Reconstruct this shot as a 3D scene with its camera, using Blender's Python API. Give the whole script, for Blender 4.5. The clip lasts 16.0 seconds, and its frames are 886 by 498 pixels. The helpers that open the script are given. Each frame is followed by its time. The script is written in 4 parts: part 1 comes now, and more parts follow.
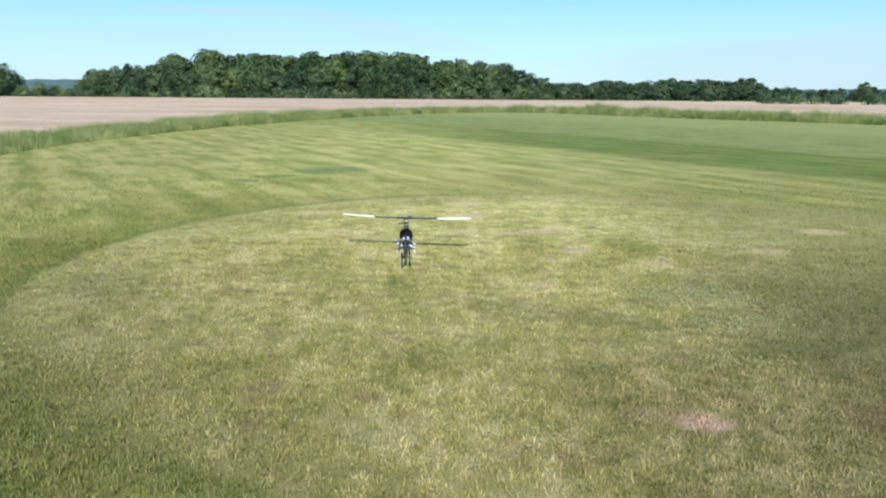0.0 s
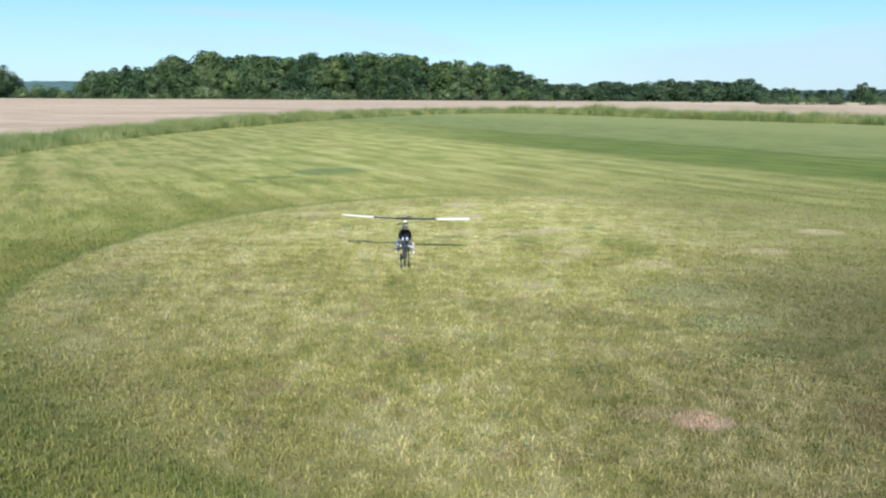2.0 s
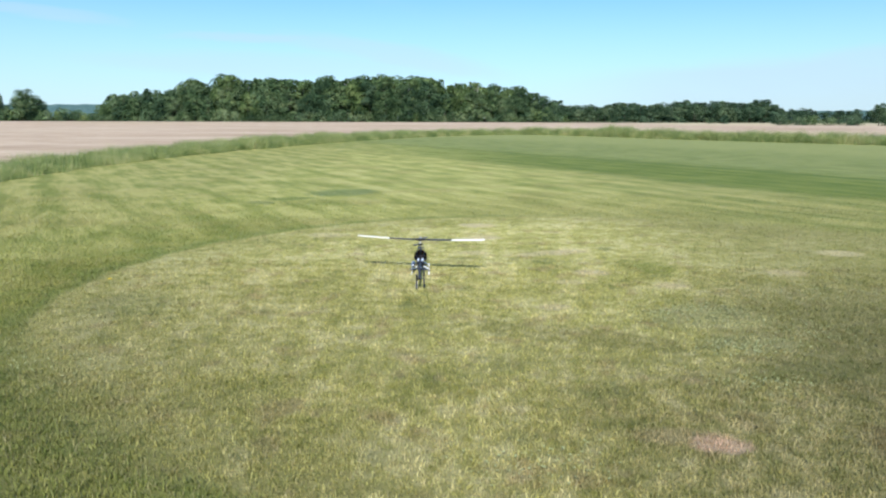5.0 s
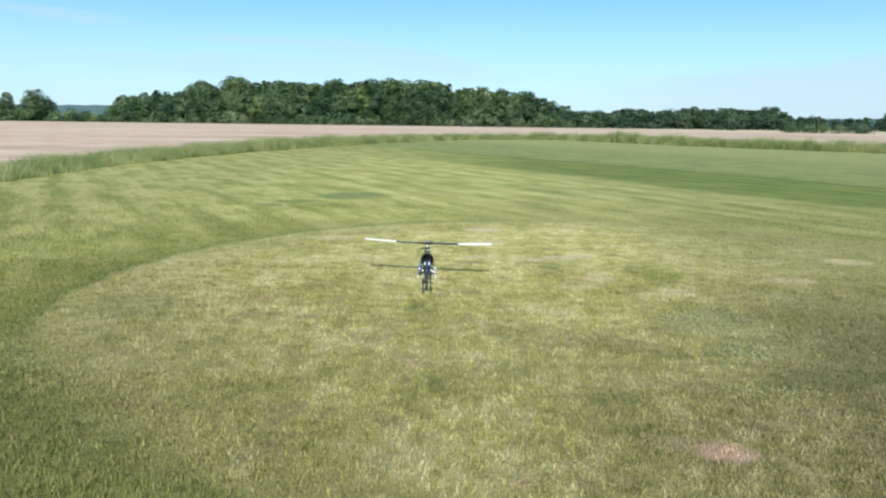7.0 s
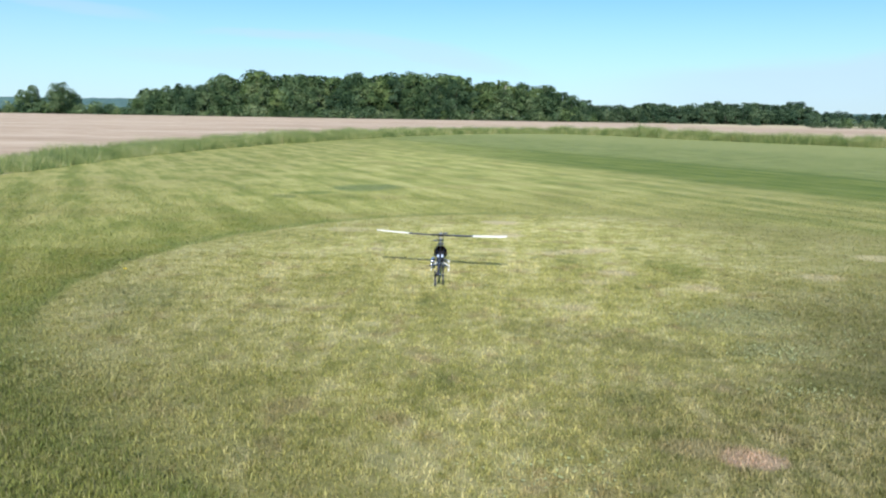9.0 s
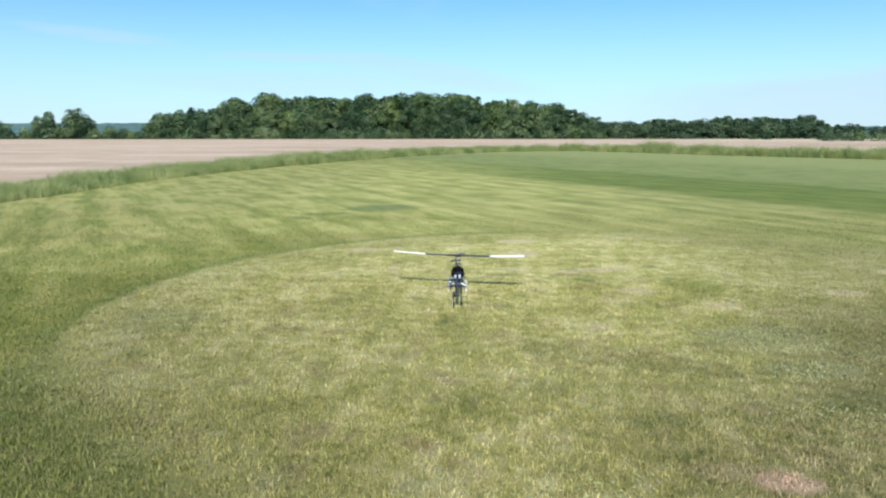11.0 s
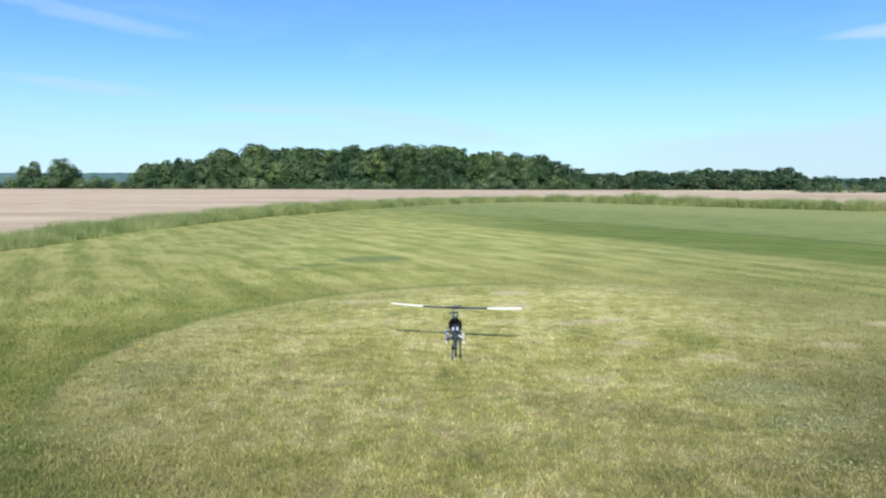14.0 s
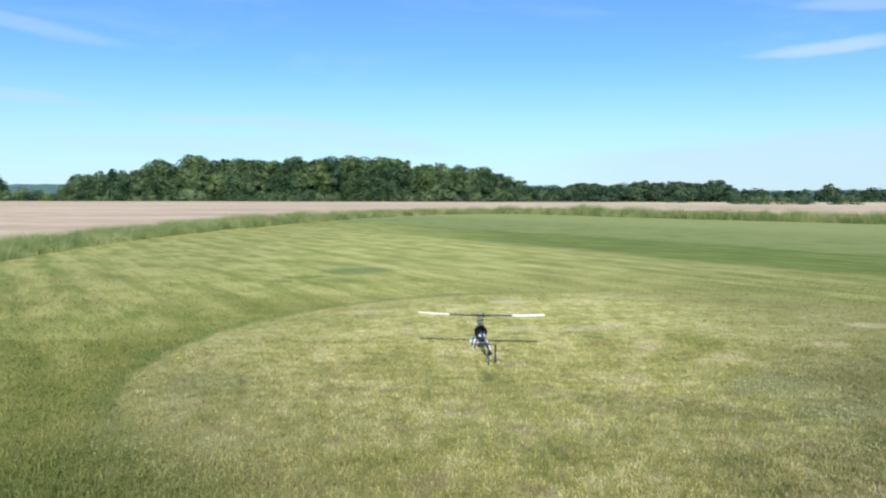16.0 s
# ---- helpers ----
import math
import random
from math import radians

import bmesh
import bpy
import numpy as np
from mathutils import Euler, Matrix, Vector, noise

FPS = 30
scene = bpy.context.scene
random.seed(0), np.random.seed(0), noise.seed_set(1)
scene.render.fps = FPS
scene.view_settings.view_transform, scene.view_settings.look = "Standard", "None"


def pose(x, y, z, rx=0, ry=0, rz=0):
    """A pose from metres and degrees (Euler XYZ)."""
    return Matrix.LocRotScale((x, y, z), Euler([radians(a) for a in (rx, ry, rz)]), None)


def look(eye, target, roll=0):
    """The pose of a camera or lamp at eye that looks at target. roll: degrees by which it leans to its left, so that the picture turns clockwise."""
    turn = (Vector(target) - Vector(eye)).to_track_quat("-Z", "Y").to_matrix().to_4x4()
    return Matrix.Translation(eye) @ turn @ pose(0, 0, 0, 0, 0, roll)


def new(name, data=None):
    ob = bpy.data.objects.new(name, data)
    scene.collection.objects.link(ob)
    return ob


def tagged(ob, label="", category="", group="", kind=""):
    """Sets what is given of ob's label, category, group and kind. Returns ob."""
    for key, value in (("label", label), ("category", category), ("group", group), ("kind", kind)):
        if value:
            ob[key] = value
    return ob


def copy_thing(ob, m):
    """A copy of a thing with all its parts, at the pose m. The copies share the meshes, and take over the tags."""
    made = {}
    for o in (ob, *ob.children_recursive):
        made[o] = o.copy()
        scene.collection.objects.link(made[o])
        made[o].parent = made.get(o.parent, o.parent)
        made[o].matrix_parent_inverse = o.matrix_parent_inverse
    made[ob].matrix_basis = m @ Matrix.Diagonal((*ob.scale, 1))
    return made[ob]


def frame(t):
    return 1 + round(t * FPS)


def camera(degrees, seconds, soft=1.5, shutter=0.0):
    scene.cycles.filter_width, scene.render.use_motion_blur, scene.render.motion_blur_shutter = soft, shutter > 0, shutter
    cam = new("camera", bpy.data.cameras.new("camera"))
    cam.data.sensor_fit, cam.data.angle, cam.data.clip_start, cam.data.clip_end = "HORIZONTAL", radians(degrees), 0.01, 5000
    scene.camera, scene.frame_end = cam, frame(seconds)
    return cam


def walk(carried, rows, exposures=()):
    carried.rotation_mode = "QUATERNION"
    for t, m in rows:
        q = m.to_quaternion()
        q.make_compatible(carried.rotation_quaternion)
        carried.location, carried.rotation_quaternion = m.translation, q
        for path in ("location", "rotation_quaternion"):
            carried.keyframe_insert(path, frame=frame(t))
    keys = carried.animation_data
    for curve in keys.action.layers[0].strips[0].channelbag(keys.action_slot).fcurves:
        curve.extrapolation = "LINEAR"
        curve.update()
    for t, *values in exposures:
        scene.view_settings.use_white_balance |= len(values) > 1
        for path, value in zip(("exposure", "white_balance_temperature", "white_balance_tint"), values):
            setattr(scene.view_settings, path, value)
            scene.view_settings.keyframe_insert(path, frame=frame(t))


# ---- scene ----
cam = camera(65.8, 16.0, soft=2.2)
PATH = [
    (0, (0.056, 0.849, 1.66), (0.014, 2.8, 1.222), 0.4),
    (0.5, (0.053, 0.84, 1.664), (-0.033, 2.797, 1.261), -0.2),
    (1, (0.059, 0.841, 1.658), (-0.025, 2.801, 1.27), 0.4),
    (1.5, (0.052, 0.83, 1.659), (-0.024, 2.79, 1.268), 0.5),
    (2, (0.06, 0.832, 1.656), (0.02, 2.784, 1.221), 0.3),
    (2.5, (0.049, 0.828, 1.658), (0.012, 2.79, 1.275), 0.2),
    (3, (0.049, 0.825, 1.655), (-0.008, 2.784, 1.256), 0.3),
    (3.5, (0.06, 0.822, 1.657), (-0.031, 2.78, 1.261), 0.3),
    (4, (0.059, 0.813, 1.661), (-0.013, 2.775, 1.281), 0.2),
    (6.5, (0.051, 0.815, 1.657), (-0.062, 2.777, 1.286), 0.2),
    (7, (0.049, 0.812, 1.66), (-0.053, 2.776, 1.296), 0.7),
    (7.5, (0.042, 0.811, 1.659), (-0.056, 2.776, 1.304), 0.2),
    (8, (0.041, 0.823, 1.656), (-0.034, 2.788, 1.287), 0.5),
    (8.5, (0.062, 0.901, 1.632), (-0.023, 2.864, 1.258), -0.2),
    (9, (0.091, 1.006, 1.602), (-0.065, 2.963, 1.221), 0.9),
    (11.5, (0.014, 1.033, 1.618), (-0.178, 2.998, 1.299), -0.1),
    (12, (0.006, 1.026, 1.623), (-0.188, 2.992, 1.311), -0.0),
    (12.5, (0.001, 1.015, 1.638), (-0.198, 2.986, 1.358), -0.8),
    (13, (-0.006, 1.008, 1.645), (-0.205, 2.982, 1.389), -0.7),
    (13.5, (-0.031, 0.991, 1.654), (-0.221, 2.968, 1.422), -0.7),
    (14, (-0.09, 0.965, 1.652), (-0.241, 2.951, 1.468), 0.1),
    (14.5, (-0.172, 0.898, 1.65), (-0.227, 2.889, 1.479), 1.0),
    (15, (-0.365, 0.743, 1.668), (-0.398, 2.732, 1.465), 0.6),
    (15.5, (-0.641, 0.673, 1.671), (-0.609, 2.665, 1.497), -0.9),
    (16, (-0.986, 0.625, 1.661), (-0.969, 2.62, 1.512), 0.1),
]
walk(cam, [(t, look(eye, target, roll)) for t, eye, target, roll in PATH], [(0.0, 0.36), (16.0, 0.36)])

# ---- world, sun ----
SUN_ELEVATION, SUN_TURN = 46.0, 180.0
world = bpy.data.worlds.new("summer_sky")
scene.world = world
world.use_nodes = True


class Nodes:
    """Short hand for node trees."""

    def __init__(self, tree):
        self.tree = tree
        tree.nodes.clear()

    def add(self, kind):
        return self.tree.nodes.new(kind)

    def wire(self, a, b):
        self.tree.links.new(a, b)

    def feed(self, socket, value):
        if isinstance(value, bpy.types.NodeSocket):
            self.wire(value, socket)
        else:
            socket.default_value = value

    def math(self, op, a, b=0.0, c=0.0, clamp=False):
        n = self.add("ShaderNodeMath")
        n.operation, n.use_clamp = op, clamp
        for s, v in zip(n.inputs, (a, b, c)):
            self.feed(s, v)
        return n.outputs[0]

    def vmath(self, op, a, b=(0, 0, 0)):
        n = self.add("ShaderNodeVectorMath")
        n.operation = op
        self.feed(n.inputs[0], a)
        self.feed(n.inputs[1], b)
        return n.outputs[0]

    def span(self, v, a, b, to0=0.0, to1=1.0):
        n = self.add("ShaderNodeMapRange")
        n.interpolation_type = "SMOOTHSTEP"
        for s, x in zip(n.inputs, (v, a, b, to0, to1)):
            self.feed(s, x)
        return n.outputs[0]

    def noise(self, vec, scale, detail=3.0, rough=0.55, warp=0.0):
        n = self.add("ShaderNodeTexNoise")
        self.feed(n.inputs["Vector"], vec)
        n.inputs["Scale"].default_value = scale
        n.inputs["Detail"].default_value = detail
        n.inputs["Roughness"].default_value = rough
        n.inputs["Distortion"].default_value = warp
        return n.outputs[0]

    def mix(self, f, a, b, blend="MIX"):
        n = self.add("ShaderNodeMix")
        n.data_type, n.blend_type = "RGBA", blend
        self.feed(n.inputs[0], f)
        for s, v in ((n.inputs[6], a), (n.inputs[7], b)):
            self.feed(s, v if isinstance(v, bpy.types.NodeSocket) else (*v, 1.0))
        return n.outputs[2]

    def ramp(self, f, stops):
        n = self.add("ShaderNodeValToRGB")
        e = n.color_ramp.elements
        while len(e) < len(stops):
            e.new(0.5)
        for el, (p, c) in zip(e, stops):
            el.position, el.color = p, (*c, 1.0)
        self.feed(n.inputs[0], f)
        return n.outputs[0]

    def bump(self, height, strength, distance):
        n = self.add("ShaderNodeBump")
        n.inputs["Strength"].default_value = strength
        n.inputs["Distance"].default_value = distance
        self.feed(n.inputs["Height"], height)
        return n.outputs[0]


def build_sky():
    k = Nodes(world.node_tree)
    sky = k.add("ShaderNodeTexSky")
    sky.sky_type, sky.sun_disc = "NISHITA", False
    sky.sun_elevation, sky.sun_rotation = radians(SUN_ELEVATION), radians(SUN_TURN)
    sky.air_density, sky.dust_density, sky.ozone_density = 1.0, 0.0, 3.0
    way = k.add("ShaderNodeTexCoord").outputs["Generated"]
    part = k.add("ShaderNodeSeparateXYZ")
    k.wire(way, part.inputs[0])
    x, y, z = part.outputs
    # thin cirrus: drawn-out wisps and a pale veil towards the horizon
    ahead = k.math("MAXIMUM", y, 0.05)
    u, v = k.math("DIVIDE", x, ahead), k.math("DIVIDE", z, ahead)
    plane = k.add("ShaderNodeCombineXYZ")
    k.feed(plane.inputs[0], u)
    k.feed(plane.inputs[1], k.math("MULTIPLY", v, 4.0))
    torn = k.noise(plane.outputs[0], 2.6, 6.0, 0.6, 0.5)
    v = k.math("ADD", v, k.math("MULTIPLY", k.math("SUBTRACT", torn, 0.5), 0.05))
    cloud = k.math("MULTIPLY", k.span(torn, 0.48, 0.75), k.span(z, 0.05, 0.2, 0.0, 0.22))
    for cu, cv, slope, reach, wide, amount in WISPS:
        du = k.math("SUBTRACT", u, cu)
        dv = k.math("SUBTRACT", v, k.math("ADD", k.math("MULTIPLY", du, slope), cv))
        d = k.math("ADD", k.math("POWER", k.math("DIVIDE", du, reach), 2.0), k.math("POWER", k.math("DIVIDE", dv, wide), 2.0))
        cloud = k.math("MAXIMUM", cloud, k.math("MULTIPLY", k.span(d, 1.0, 0.0, 0.0, amount), k.span(torn, 0.25, 0.6, 0.55, 1.0)))
    # a broad pale sheet low in the east, its upper edge rising
    rise = k.math("ADD", k.math("MULTIPLY", u, 0.095), 0.047)
    sheet = k.math("MULTIPLY", k.span(k.math("SUBTRACT", rise, v), -0.006, 0.016), k.span(u, 0.05, 0.35, 0.0, 0.62))
    cloud = k.math("MAXIMUM", cloud, k.math("MULTIPLY", sheet, k.span(torn, 0.2, 0.6, 0.6, 1.0)))
    haze = k.span(z, -0.02, 0.20, 0.76, 0.0)
    cover = k.math("SUBTRACT", 1.0, k.math("MULTIPLY", k.math("SUBTRACT", 1.0, cloud), k.math("SUBTRACT", 1.0, haze)))
    colour = k.mix(cover, k.mix(1.0, sky.outputs[0], SKY_TINT, "MULTIPLY"), SKY_VEIL)
    bg = k.add("ShaderNodeBackground")
    k.wire(colour, bg.inputs[0])
    bg.inputs[1].default_value = SKY_STRENGTH
    out = k.add("ShaderNodeOutputWorld")
    k.wire(bg.outputs[0], out.inputs[0])


SKY_STRENGTH, SKY_VEIL, SKY_TINT = 0.10, (4.7, 6.15, 7.1), (0.67, 1.03, 1.44)
WISPS = [(0.57, 0.221, 0.12, 0.15, 0.013, 0.7), (-0.60, 0.250, -0.22, 0.20, 0.018, 0.35), (-0.62, 0.148, -0.14, 0.16, 0.012, 0.4), (-0.32, 0.112, 0.0, 0.15, 0.009, 0.5),
         (-0.12, 0.088, -0.16, 0.20, 0.022, 0.5), (-0.30, 0.075, -0.05, 0.35, 0.022, 0.35), (0.60, 0.283, 0.05, 0.12, 0.016, 0.4)]
build_sky()
sun = new("sun", bpy.data.lights.new("sun", "SUN"))
sun.data.energy, sun.data.angle, sun.data.color = 4.75, radians(0.55), (1.0, 0.97, 0.90)
sun.matrix_world = look((0, 0, 50), (0, 50 / math.tan(radians(SUN_ELEVATION)), 0))


# ---- materials ----
def material(name):
    m = bpy.data.materials.new(name)
    m.use_nodes = True
    return m, Nodes(m.node_tree)


def finish(m, k, colour, rough=0.8, bump=None, metal=0.0, spec=0.3, sheer=0.0):
    b = k.add("ShaderNodeBsdfPrincipled")
    k.feed(b.inputs["Base Color"], colour if isinstance(colour, bpy.types.NodeSocket) else (*colour, 1.0))
    k.feed(b.inputs["Roughness"], rough)
    k.feed(b.inputs["Metallic"], metal)
    b.inputs["Specular IOR Level"].default_value = spec
    if bump is not None:
        k.wire(bump, b.inputs["Normal"])
    surface = b.outputs[0]
    if sheer:
        tr = k.add("ShaderNodeBsdfTranslucent")
        k.feed(tr.inputs[0], colour)
        mx = k.add("ShaderNodeMixShader")
        mx.inputs[0].default_value = sheer
        k.wire(surface, mx.inputs[1])
        k.wire(tr.outputs[0], mx.inputs[2])
        surface = mx.outputs[0]
    out = k.add("ShaderNodeOutputMaterial")
    k.wire(surface, out.inputs[0])
    return m


def plain(name, colour, rough=0.5, metal=0.0, spec=0.5, grain=0.12, scale=60.0):
    m, k = material(name)
    co = k.add("ShaderNodeTexCoord").outputs["Object"]
    f = k.math("ADD", k.math("MULTIPLY", k.noise(co, scale), 2 * grain), 1 - grain)
    c = k.mix(1.0, colour, k.ramp(f, [(0, (0, 0, 0)), (1, (1, 1, 1))]), "MULTIPLY")
    r = k.math("ADD", k.math("MULTIPLY", k.noise(co, scale * 0.3), 0.2), rough - 0.1, clamp=True)
    return finish(m, k, c, r, metal=metal, spec=spec)


def lawn_colour(k):
    """The colour of the lawn over the plan: mown circle, stripes, greener strip, worn spots."""
    pos = k.add("ShaderNodeNewGeometry").outputs["Position"]
    flat = k.vmath("MULTIPLY", pos, (1, 1, 0))
    part = k.add("ShaderNodeSeparateXYZ")
    k.wire(flat, part.inputs[0])
    x, y = part.outputs[0], part.outputs[1]
    n_big = k.noise(flat, 0.45, 3.0)
    n_mid = k.noise(flat, 1.7, 4.0, 0.6)
    n_small = k.noise(flat, 7.0, 4.0, 0.65)
    # the short-mown ground round the flying spot
    dx, dy = k.math("SUBTRACT", x, RING[0]), k.math("SUBTRACT", y, RING[1])
    half_x = k.math("ADD", k.math("MULTIPLY", k.math("LESS_THAN", dx, 0.0), -1.05), 6.2)
    half_y = k.math("ADD", k.math("MULTIPLY", k.math("LESS_THAN", dy, 0.0), k.span(x, -0.8, 1.2, -0.6, 1.0)), 5.0)
    ring = k.math("SQRT", k.math("ADD", k.math("POWER", k.math("DIVIDE", dx, half_x), 2.0), k.math("POWER", k.math("DIVIDE", dy, half_y), 2.0)))
    ring = k.math("ADD", ring, k.math("MULTIPLY", k.math("SUBTRACT", n_mid, 0.5), 0.07))
    east = k.span(x, -0.5, 2.5)
    west_low = k.math("MULTIPLY", k.span(y, 6.2, 5.0), k.span(x, -0.9, -1.9))
    loose = k.math("ADD", k.math("MULTIPLY", east, 0.09), k.math("MULTIPLY", west_low, 0.12))
    patchy = k.math("ADD", ring, k.math("MULTIPLY", k.math("MULTIPLY", k.math("SUBTRACT", n_small, 0.5), west_low), 0.5))
    outside = k.span(patchy, k.math("SUBTRACT", 0.985, loose), k.math("ADD", 1.015, loose))
    near_f = k.math("ADD", k.math("MULTIPLY", n_mid, 0.62), k.math("ADD", k.math("MULTIPLY", n_big, 0.42), k.math("MULTIPLY", n_small, 0.72)))
    near_f = k.math("SUBTRACT", near_f, 0.11)
    near = k.ramp(near_f, NEAR_RAMP)
    # dead brown thatch and grey-green clover in spots
    n_dead = k.noise(k.vmath("ADD", flat, (17.3, 4.1, 0)), 3.1, 4.0, 0.65)
    near = k.mix(k.span(n_dead, 0.52, 0.68, 0.0, 0.6), near, (0.36, 0.275, 0.145))
    n_clover = k.noise(k.vmath("ADD", flat, (3.3, 41.0, 0)), 2.3, 4.0, 0.65)
    near = k.mix(k.span(n_clover, 0.56, 0.70, 0.0, 0.6), near, (0.16, 0.20, 0.07))
    # greener and browner ground towards the east, lens edge darkening included in the colour
    green_dim_e = k.math("MULTIPLY", k.span(k.math("SUBTRACT", x, k.math("MULTIPLY", n_mid, 1.6)), 0.7, 2.3), k.span(y, 8.8, 5.8))
    near = k.mix(k.math("MULTIPLY", green_dim_e, 0.85), near, k.mix(k.span(n_small, 0.4, 0.6), (0.115, 0.128, 0.040), (0.190, 0.178, 0.075)))
    olive = k.math("MAXIMUM", k.math("MULTIPLY", k.span(x, 0.3, -2.6), k.span(y, 9.0, 5.5, 0.1, 0.28)), k.math("MULTIPLY", k.span(y, 6.5, 4.0, 0.0, 0.6), k.span(x, 0.0, 1.5, 0.3, 1.0)))
    near = k.mix(olive, near, k.mix(k.span(n_small, 0.36, 0.64), (0.150, 0.150, 0.055), (0.330, 0.285, 0.150)))
    near = k.mix(k.math("MULTIPLY", k.span(ring, 0.70, 0.97), 0.38), near, (0.235, 0.235, 0.080))
    near = k.mix(k.math("MULTIPLY", k.span(x, 1.0, 4.5), 0.6), near, (0.185, 0.185, 0.064))

    def spot(base, cx, cy, rx, ry, colour, amount, turn=0.0):
        c, s = math.cos(turn), math.sin(turn)
        ax, ay = k.math("SUBTRACT", x, cx), k.math("SUBTRACT", y, cy)
        u = k.math("ADD", k.math("MULTIPLY", ax, c), k.math("MULTIPLY", ay, s))
        v = k.math("SUBTRACT", k.math("MULTIPLY", ay, c), k.math("MULTIPLY", ax, s))
        d = k.math("ADD", k.math("POWER", k.math("DIVIDE", u, rx), 2.0), k.math("POWER", k.math("DIVIDE", v, ry), 2.0))
        d = k.math("ADD", d, k.math("MULTIPLY", k.math("SUBTRACT", n_small, 0.5), 1.6))
        return k.mix(k.span(d, 1.2, 0.3, 0.0, amount), base, colour)

    near = spot(near, 1.34, 4.14, 0.17, 0.11, (0.70, 0.50, 0.37), 0.85)
    near = spot(near, 1.15, 4.22, 0.28, 0.12, (0.42, 0.32, 0.20), 0.4)
    near = spot(near, 2.55, 4.15, 0.5, 0.3, (0.20, 0.135, 0.07), 0.6)
    near = spot(near, 2.35, 5.25, 0.5, 0.22, (0.10, 0.125, 0.035), 0.45, 0.2)
    for cx, cy, r, amount in PALE_SPOTS:
        near = spot(near, cx, cy, r * 1.3, r * 0.9, (0.58, 0.50, 0.30), amount)
    near = spot(near, 2.05, 6.5, 0.55, 0.42, (0.36, 0.37, 0.19), 0.4, 0.3)
    near = spot(near, 2.15, 5.8, 0.40, 0.22, (0.36, 0.37, 0.19), 0.35, 0.1)
    near = spot(near, 0.9, 5.9, 1.0, 0.25, (0.16, 0.16, 0.06), 0.35, -0.3)
    near = spot(near, 2.10, 8.40, 0.25, 0.4, (0.22, 0.27, 0.06), 0.4)
    near = spot(near, -3.0, 6.6, 0.45, 0.5, (0.20, 0.23, 0.09), 0.4)
    # the longer lawn round it, mown in straight lanes
    lane = k.math("ADD", k.math("MULTIPLY", x, 0.83), k.math("MULTIPLY", y, 0.55))
    along = k.math("SUBTRACT", k.math("MULTIPLY", y, 0.83), k.math("MULTIPLY", x, 0.55))
    vec = k.add("ShaderNodeCombineXYZ")
    k.feed(vec.inputs[0], lane)
    k.feed(vec.inputs[1], k.math("MULTIPLY", along, 0.17))
    streak = k.noise(vec.outputs[0], 1.9, 4.0, 0.65)
    wob = k.math("MULTIPLY", k.math("SUBTRACT", k.noise(vec.outputs[0], 0.5, 2.0), 0.5), 0.5)
    wave = k.math("SINE", k.math("MULTIPLY", k.math("ADD", k.math("ADD", lane, wob), -1.0575), 6.1))
    thin = k.math("MULTIPLY", k.math("SUBTRACT", k.noise(vec.outputs[0], 5.5, 3.0, 0.6), 0.5), 0.5)
    swing = k.math("MULTIPLY", k.span(lane, 15.0, 8.0, 0.05, 0.075), k.span(k.noise(flat, 0.3, 3.0), 0.3, 0.55, 0.3, 1.0))
    stripe = k.math("ADD", k.math("ADD", k.math("MULTIPLY", wave, swing), k.math("ADD", k.math("MULTIPLY", streak, 0.85), 0.075)), thin)
    far_f = k.math("ADD", stripe, k.math("MULTIPLY", k.math("SUBTRACT", k.noise(flat, 0.9, 4.0), 0.5), 0.55))
    outer = k.ramp(far_f, OUTER_RAMP)
    brown = k.noise(k.vmath("ADD", flat, (51.0, 7.7, 0)), 0.6, 4.0, 0.6)
    outer = k.mix(k.span(brown, 0.48, 0.66, 0.0, 0.4), outer, (0.27, 0.24, 0.085))
    close = k.math("MULTIPLY", k.span(k.math("ADD", ring, k.math("MULTIPLY", wave, 0.07)), 1.55, 1.05), k.math("MAXIMUM", k.span(x, -2.0, -4.0), west_low))
    outer = k.mix(k.math("MULTIPLY", close, 0.72), outer, k.mix(k.span(n_mid, 0.35, 0.65), (0.150, 0.192, 0.036), (0.265, 0.262, 0.068)))
    straw = k.math("MULTIPLY", k.span(ring, 2.0, 1.05), k.math("MULTIPLY", k.span(x, -2.0, 0.5), k.span(x, 8.0, 2.0, 0.25, 1.0)))
    outer = k.mix(k.math("MULTIPLY", straw, 0.5), outer, k.mix(n_mid, (0.25, 0.25, 0.075), (0.42, 0.39, 0.15)))
    edge = k.math("MULTIPLY", k.span(ring, 0.96, 1.0), k.span(ring, 1.07, 1.015))
    outer = k.mix(k.math("MULTIPLY", edge, k.math("SUBTRACT", 0.6, k.math("MULTIPLY", east, 0.35))), outer, (0.16, 0.21, 0.055))
    outer = k.mix(k.math("MULTIPLY", k.span(x, -1.1, -2.3), k.span(y, 5.6, 4.2, 0.0, 0.55)), outer, (0.105, 0.150, 0.030))
    outer = spot(outer, -2.85, 16.1, 0.95, 0.75, (0.135, 0.195, 0.075), 0.7, 0.9)
    outer = spot(outer, -3.7, 14.8, 0.55, 0.32, (0.12, 0.18, 0.045), 0.7, 0.4)
    outer = spot(outer, -4.1, 14.1, 0.4, 0.25, (0.11, 0.16, 0.05), 0.6, -0.8)
    outer = k.mix(k.math("MULTIPLY", k.span(x, -3.5, -8.0), 0.5), outer, k.mix(k.span(far_f, 0.36, 0.62), (0.165, 0.195, 0.048), (0.315, 0.300, 0.105)))
